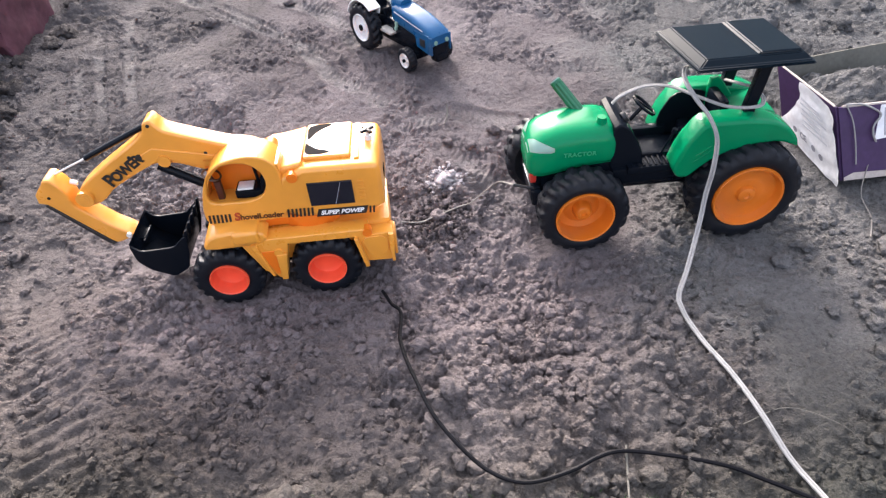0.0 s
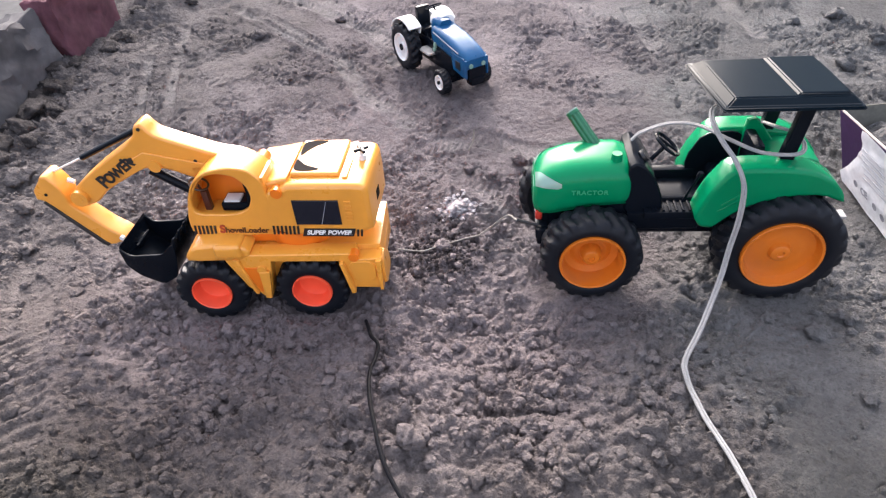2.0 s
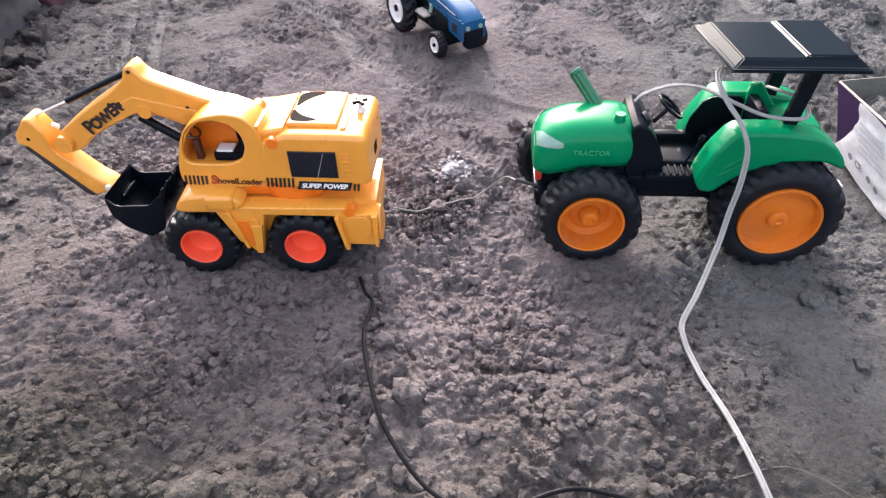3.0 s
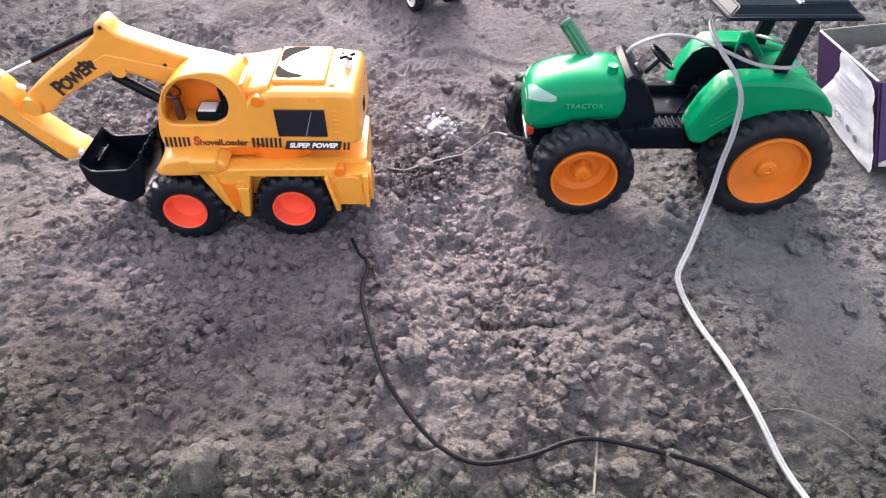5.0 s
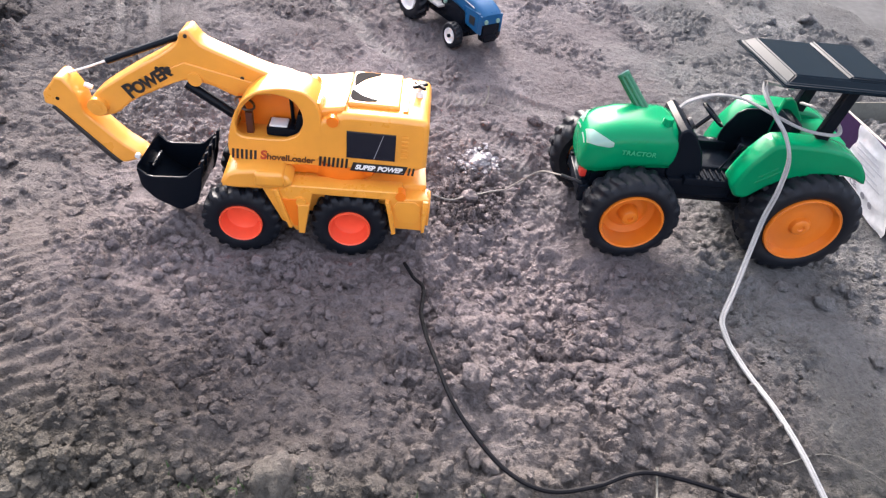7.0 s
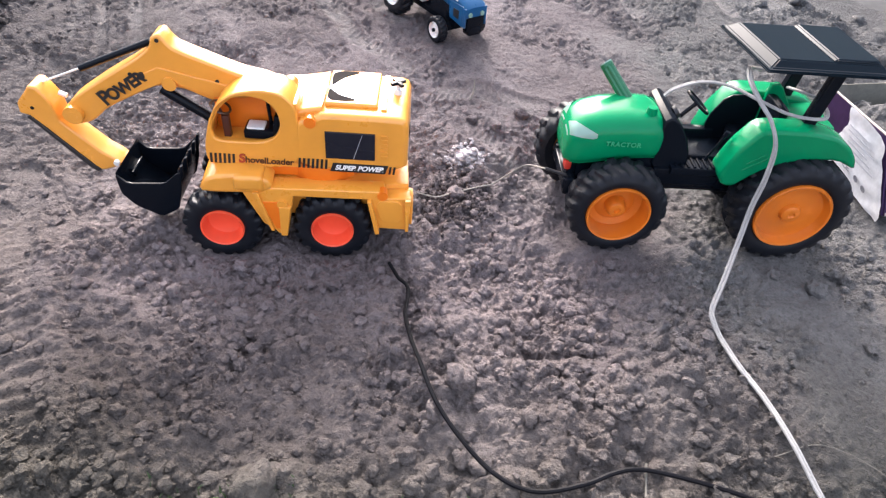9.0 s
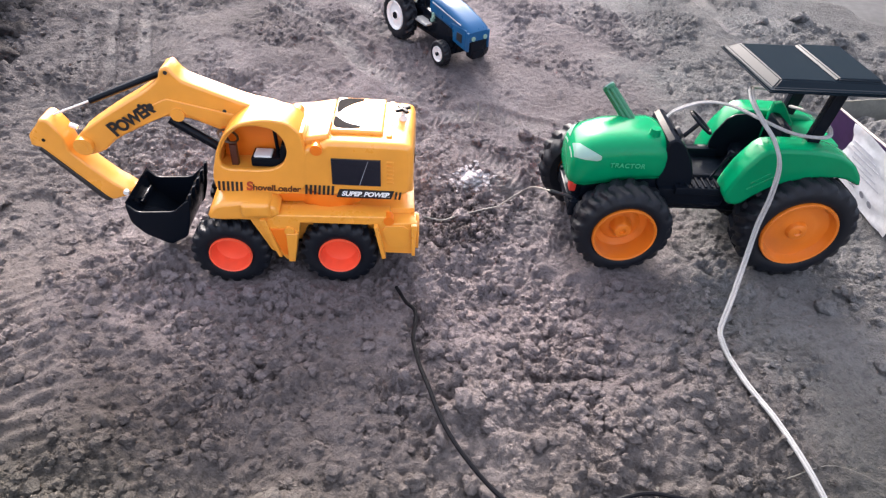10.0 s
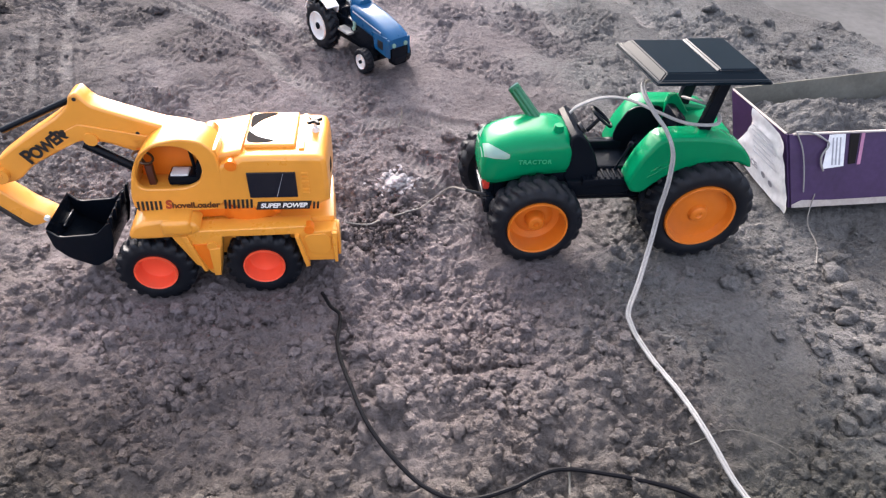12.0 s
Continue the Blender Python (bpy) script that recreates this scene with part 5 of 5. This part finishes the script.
def cardboard_box():
    root = base("cardboard_box", Matrix.Identity(4), "open purple cardboard box filled with soil behind the green tractor", "box")
    front, end = (NL, NR, TNR, TNL), (FL, NL, TNL, TFL)
    f = part("front_panel", slab_between(front, 0.0022), PURPLE, root, "purple printed card side")
    part("back_panel", slab_between((FR, FL, TFL, TFR), 0.0022), CARD, root, "grey-brown card side")
    e = part("end_panel", slab_between(end, 0.0022), PURPLE, root, "purple card end with white paper")
    part("end_panel", slab_between((NR, FR, TFR, TNR), 0.0022), PURPLE, root)
    part("bottom", slab_between((NL, NR, FR, FL), 0.003), CARD, root)
    part("torn_edge", sheet(front, [(0.0, 0.0), (1, 0.0), (1, 0.075), (0.5, 0.09), (0.2, 0.085), (0.05, 0.10), (0.0, 0.04)], 0.0004, 0.0006), CARD_EDGE, f, "pale worn card edge")
    part("rim_edge", tube(glide([on_wall(front, u, 1.0, -0.001) for u in (0.02, 0.3, 0.6, 0.98)], 4), 0.0016, 6), CARD_EDGE, f)
    part("rim_edge", tube(glide([on_wall(end, u, 1.0, -0.001) for u in (0.02, 0.5, 0.98)], 4), 0.0013, 6), CARD_EDGE, e)
    paper = part("paper", crumpled(end, [(0.03, 0.06), (0.5, -0.05), (0.97, -0.10), (1.035, 0.02), (1.0, 0.45), (0.965, 0.70), (1.02, 0.93), (0.70, 1.03), (0.44, 1.01), (0.41, 0.75), (0.22, 0.44), (0.02, 0.20)], 0.0012), PAPER, e, "crumpled white paper label")
    m = Matrix(((*(Vector(NL) - Vector(FL)).normalized(), 0), (*(Vector(TNL) - Vector(NL)).normalized(), 0), (*(Vector(NL) - Vector(FL)).cross(Vector(TNL) - Vector(NL)).normalized(), 0), (0, 0, 0, 1))).transposed()
    part("print", lettering("CE", 0.0105, Matrix.Translation(on_wall(end, 0.47, 0.24, 0.0052)) @ m, 0, 0.0004), GREY_INK, paper, "grey printed mark")
    for k, (u, v) in enumerate(((0.33, 0.26), (0.64, 0.20), (0.76, 0.16))):
        ring = lathe([(0.0038, 0), (0.0038, 0.0003), (0.0029, 0.0003), (0.0029, 0)], 18, Matrix.Translation(on_wall(end, u, v, 0.0050)) @ m @ pose(0, 0, 0, 90))
        part("print", ring, GREY_INK, paper, "grey printed ring")
    for k in range(6):
        v = 0.42 + 0.075 * k
        part("print", sheet(end, [(0.46 + 0.02 * (k % 2), v), (0.88 - 0.05 * (k % 3), v - 0.02), (0.88 - 0.05 * (k % 3), v + 0.005), (0.46 + 0.02 * (k % 2), v + 0.025)], 0.0046, 0.0002), node_material("faint_print", (0.52, 0.53, 0.57), 0.7), paper, "faint printed line")
    label = part("sticker", sheet(front, [(0.155, 0.52), (0.262, 0.55), (0.275, 0.985), (0.195, 0.98)], 0.0004, 0.0005), PAPER, f, "grey-white sticker")
    for k in range(3):
        u = 0.20 + 0.018 * k
        part("print", sheet(front, [(u, 0.57), (u + 0.008, 0.572), (u + 0.016, 0.94), (u + 0.009, 0.94)], 0.001, 0.0002), GREY_INK, label, "grey printed bar")
    part("sticker", sheet(front, [(0.285, 0.57), (0.322, 0.58), (0.345, 0.985), (0.297, 0.985)], 0.0004, 0.0004), FLAG_DARK, f, "dark printed band")
    part("sticker", sheet(front, [(0.330, 0.56), (0.347, 0.565), (0.372, 0.985), (0.355, 0.985)], 0.0004, 0.0004), PINK, f, "pink printed band")

    # soil in the box
    n, k = 70, 110
    u, v = np.meshgrid(np.linspace(0.015, 0.985, k), np.linspace(0.03, 0.97, n))
    corners = [np.array(p) for p in ((0.446, 0.686), (0.684, 0.722), (0.660, 0.832), (0.420, 0.786))]
    x = (corners[0][0] * (1 - u) + corners[1][0] * u) * (1 - v) + (corners[3][0] * (1 - u) + corners[2][0] * u) * v
    y = (corners[0][1] * (1 - u) + corners[1][1] * u) * (1 - v) + (corners[3][1] * (1 - u) + corners[2][1] * u) * v
    z = 0.074 + 0.030 * np.exp(-((u - 0.30) / 0.22) ** 2 - ((v - 0.5) / 0.33) ** 2) + 0.014 * np.exp(-((u - 0.75) / 0.2) ** 2 - ((v - 0.45) / 0.3) ** 2) - 0.012 * (1 - smooth_step(0.0, 0.12, u))
    z += lumps(x, y, 0.017, 81, 0.55) * 0.42 + lumps(x, y, 0.008, 82, 0.6) * 0.42 + 0.006 * fractal(x, y, 0.03, 3, 83)
    heap = part("soil_load", array_mesh("soil_load", np.stack([x.ravel(), y.ravel(), z.ravel()], axis=1), grid_faces(n, k)), CLOD)
    tagged(heap, "heap of dry crumbly soil inside the cardboard box", "soil")
    string = base("string", Matrix.Identity(4), "thin white string tied to the purple box", "string")
    part("loop", tube(glide([on_wall(front, 0.03, 1.03, 0.001), on_wall(front, 0.10, 1.02, 0.003), on_wall(front, 0.16, 0.93, 0.004), on_wall(front, 0.185, 0.85, 0.003), on_wall(front, 0.15, 0.72, 0.003), on_wall(front, 0.145, 0.60, 0.003), on_wall(front, 0.155, 0.50, 0.003)], 6), 0.0011, 6), CORD, string)
    part("tail", tube(glide([on_wall(front, 0.035, 1.02, 0.0015), on_wall(front, 0.055, 0.8, 0.003), on_wall(front, 0.06, 0.5, 0.003), on_wall(front, 0.055, 0.22, 0.003)], 6), 0.0007, 6), CORD, string)


cardboard_box()


# ---- unseen plain walls, added to close the place and darken low reflections ----
for name, (x0, x1, y0, y1) in (("wall_north", (-4.2, 0.9, 4.0, 4.2)), ("wall_south", (-4.2, 4.2, -3.4, -3.2)), ("wall_west", (-4.2, -4.0, -3.2, 4.0)), ("wall_east", (4.0, 4.2, -3.2, 4.0))):
    tagged(part(name, box(x0, x1, y0, y1, SLAB - 0.1, 0.9, 0.01), UNSEEN_WALL), "low plain grey plastered wall, unseen, added to darken low reflections", "wall", kind="structure")

# taller unseen wall, added to keep bright sky out of the black roof
tagged(part("wall_house", box(0.9, 4.2, 4.0, 4.2, SLAB - 0.1, 2.8, 0.01), UNSEEN_WALL), "plain grey plastered wall, unseen, added to darken roof reflections", "wall", kind="structure")


# ---- bricks that hold the bed, and what lies past it ----
def brick(x0, x1, y0, y1, z0, z1, material, label, turn=0.0, lean=0.0, worn=1.0):
    bm = box(-(x1 - x0) / 2, (x1 - x0) / 2, -(y1 - y0) / 2, (y1 - y0) / 2, 0, z1 - z0, 0.004, 3)
    bmesh.ops.subdivide_edges(bm, edges=bm.edges[:], cuts=14, use_grid_fill=True)
    for v in bm.verts:
        q = v.co * 26 + Vector((x0 * 50, y0 * 31, 0))
        v.co += worn * (0.0035 * noise.noise_vector(q) + 0.003 * noise.noise_vector(q * 2.6) + 0.0015 * noise.noise_vector(q * 7))
    ob = part("brick", bm, material, None, at=pose((x0 + x1) / 2, (y0 + y1) / 2, z0, 0, lean, turn))
    return tagged(ob, label, "brick", "bricks along the bed")


brick(-0.782, -0.726, 1.020, 1.185, SLAB, 0.130, BRICK, "weathered red brick standing on edge beside the soil", 2, 0, 1.4)
brick(-0.800, -0.716, 0.775, 1.005, SLAB + 0.004, 0.118, DUSTY_BRICK, "grey cement-smeared brick leaning beside the soil", 3, -10, 2.6)
brick(-0.85, -0.74, 0.53, 0.765, SLAB + 0.004, 0.122, DUSTY_BRICK, "grey cement-smeared brick leaning beside the soil", -3, -10, 2.6)


def blue_tray():
    root = base("toy_trailer", pose(-0.845, 1.62, SLAB, 0, 0, 20) @ Matrix.Scale(0.62, 4), "blue plastic toy trailer standing on the concrete", "toy trailer")
    part("bed", layered([(-0.055, 0.055, -0.075, 0.075, 0.008), (-0.06, 0.06, -0.08, 0.08, 0.034)]), BLUE_CRATE, root)
    part("name_bar", box(0.01, 0.035, -0.0815, -0.079, 0.018, 0.024, 0.0003), WHITE_INK, root, "small white printed bar")
    for x in (-0.05, 0.05):
        for y in (-0.04, 0.04):
            part("wheel", rod((x - 0.006, y, 0.011), (x + 0.006, y, 0.011), 0.011, 18), RUBBER, root)


blue_tray()


# ---- cords, cable and straws ----
def lying(points, lift):
    return [Vector((x, y, ground(x, y) + lift)) for x, y in points]


def settle(points, r):
    """Smooth line through points, kept above the soil."""
    line = glide(points, 10)
    top = [max(ground(p.x + a, p.y + b) for a, b in ((0, 0), (0.003, 0), (-0.003, 0), (0, 0.003), (0, -0.003))) + r * 0.7 for p in line]
    high = [max(top[max(0, k - 5):k + 6]) for k in range(len(top))]
    calm = [sum(high[max(0, k - 9):k + 10]) / len(high[max(0, k - 9):k + 10]) for k in range(len(high))]
    return [Vector((p.x, p.y, max(p.z, c))) for p, c in zip(line, calm)]


def cord():
    root = base("cord", Matrix.Identity(4), "white twin cord hanging from the green tractor onto the soil", "cord")
    t = lambda x, y, z: TRACTOR @ Vector((x, y, z))
    hang = [t(0.060, 0.084, 0.165), t(0.030, 0.075, 0.172), t(0.011, 0.048, 0.183), t(0.006, 0.030, 0.181), t(0.012, 0.012, 0.171), t(0.022, 0.000, 0.159), t(0.030, -0.009, 0.140), t(0.030, -0.0165, 0.112), t(0.0265, -0.022, 0.085), t(0.0195, -0.037, 0.062), Vector((0.2400, 0.496, 0.041)), Vector((0.2275, 0.470, 0.034)), Vector((0.2243, 0.4605, 0.032)), Vector((0.2240, 0.454, 0.0315))]
    hang += [Vector((x, y, ground(x, y) + 0.003)) for x, y in ((0.2275, 0.438), (0.2365, 0.410), (0.2490, 0.3817), (0.2645, 0.340), (0.2755, 0.312), (0.2877, 0.2867), (0.305, 0.245), (0.33, 0.18))]
    line = settle(hang, 0.0036)
    for s in (-0.00115, 0.00115):
        part("strand", tube(line, 0.0013, 8, s), CORD, root)
    second = [t(-0.052, 0.060, 0.146), t(-0.044, 0.060, 0.154), t(-0.020, 0.064, 0.160), t(0.004, 0.058, 0.161), t(0.024, 0.036, 0.160), t(0.044, 0.018, 0.158), t(0.064, 0.014, 0.1565), t(0.080, 0.018, 0.1555), t(0.086, 0.030, 0.157), t(0.080, 0.040, 0.162), t(0.066, 0.044, 0.166), t(0.06, 0.06, 0.162)]
    line = glide(second, 10)
    for s in (-0.0010, 0.0010):
        part("strand", tube(line, 0.0011, 8, s), CORD, root)


cord()

cable_line = [(-0.062, 0.495), (-0.0575, 0.4866), (-0.05, 0.472), (-0.0405, 0.4614), (-0.0385, 0.445), (-0.0375, 0.424), (-0.031, 0.40), (-0.0211, 0.3759), (-0.0010, 0.3355), (0.0290, 0.3015), (0.0540, 0.2850), (0.0763, 0.2818), (0.1079, 0.2930), (0.128, 0.3040), (0.1500, 0.3095), (0.187, 0.3055), (0.2245, 0.2985), (0.2483, 0.2900), (0.29, 0.27)]
cable = part("cable", tube(settle(lying(cable_line, 0.004), 0.0058), 0.0018, 8), CABLE)
tagged(cable, "thin black cable lying curved on the soil", "cable")

wire_line = [Vector((-0.0480, 0.578, 0.034)), Vector((-0.030, 0.604, ground(-0.03, 0.604) + 0.004)), Vector((-0.005, 0.6199, ground(-0.005, 0.62) + 0.003)), Vector((0.0193, 0.6325, ground(0.02, 0.632) + 0.004)), Vector((0.042, 0.640, 0.022)), Vector((0.060, 0.630, 0.046)), TRACTOR @ Vector((-0.156, 0.029, 0.0785))]
wire = part("twine", tube(settle(wire_line, 0.0012), 0.0008, 6), TWINE)
tagged(wire, "pale twine joining the tractor and the excavator", "string")


def straw(name, points, r, material, label, category):
    return tagged(part(name, tube(glide(points, 5), r, 6), material), label, category)


g = ground
straw("straw", [Vector((0.1525, 0.316, g(0.1525, 0.316) + 0.004)), Vector((0.150, 0.29, g(0.15, 0.29) + 0.003)), Vector((0.1455, 0.256, g(0.1455, 0.256) + 0.002))], 0.0009, STRAW, "pale dry straw lying on the soil", "straw")
straw("root", [Vector((0.486, 0.668, 0.034)), Vector((0.474, 0.64, g(0.474, 0.64) + 0.006)), Vector((0.468, 0.60, g(0.468, 0.60) + 0.003)), Vector((0.452, 0.565, g(0.452, 0.565) + 0.003))], 0.0006, TWINE, "thin pale root on the soil", "root")
straw("root", [Vector((0.25, 0.335, g(0.25, 0.335) + 0.0015)), Vector((0.29, 0.35, g(0.29, 0.35) + 0.002)), Vector((0.33, 0.335, g(0.33, 0.335) + 0.0015)), Vector((0.345, 0.31, g(0.345, 0.31) + 0.001))], 0.0004, STRAW, "hair-thin pale root on the soil", "root")
straw("straw", [Vector((-0.007, 0.80, g(-0.007, 0.80) + 0.001)), Vector((-0.003, 0.815, g(-0.003, 0.815) + 0.010)), Vector((-0.004, 0.83, g(-0.004, 0.83) + 0.016))], 0.0008, STRAW, "short dry straw sticking out of the soil", "straw")


def grass():
    """Sparse short blades along the near edge of the bed."""
    rng = np.random.default_rng(9)
    bm = bmesh.new()
    for _ in range(420):
        cx, cy = rng.uniform(-0.45, 0.32), rng.uniform(0.17, 0.272)
        if fractal(np.array([cx]), np.array([cy]), 0.06, 2, 55)[0] < 0.02:
            continue
        for _ in range(rng.integers(4, 11)):
            x, y = cx + rng.normal(0, 0.006), cy + rng.normal(0, 0.005)
            z, h, w = ground(x, y) - 0.001, rng.uniform(0.003, 0.008), rng.uniform(0.0006, 0.0013)
            a, lean = rng.uniform(0, 6.28), rng.uniform(0.2, 0.9)
            d, s = Vector((math.cos(a), math.sin(a), 0)), Vector((-math.sin(a), math.cos(a), 0))
            rows = []
            for k in range(4):
                f = k / 3
                p = Vector((x, y, z)) + Vector((0, 0, h * f)) + d * (h * lean * f * f)
                rows.append((bm.verts.new(p - s * w * (1 - f * 0.9)), bm.verts.new(p + s * w * (1 - f * 0.9))))
            for (a1, b1), (a2, b2) in zip(rows, rows[1:]):
                bm.faces.new((a1, b1, b2, a2))
    tagged(part("grass", bm, LEAF), "sparse short green grass sprouting from the soil", "grass", kind="stuff")


grass()
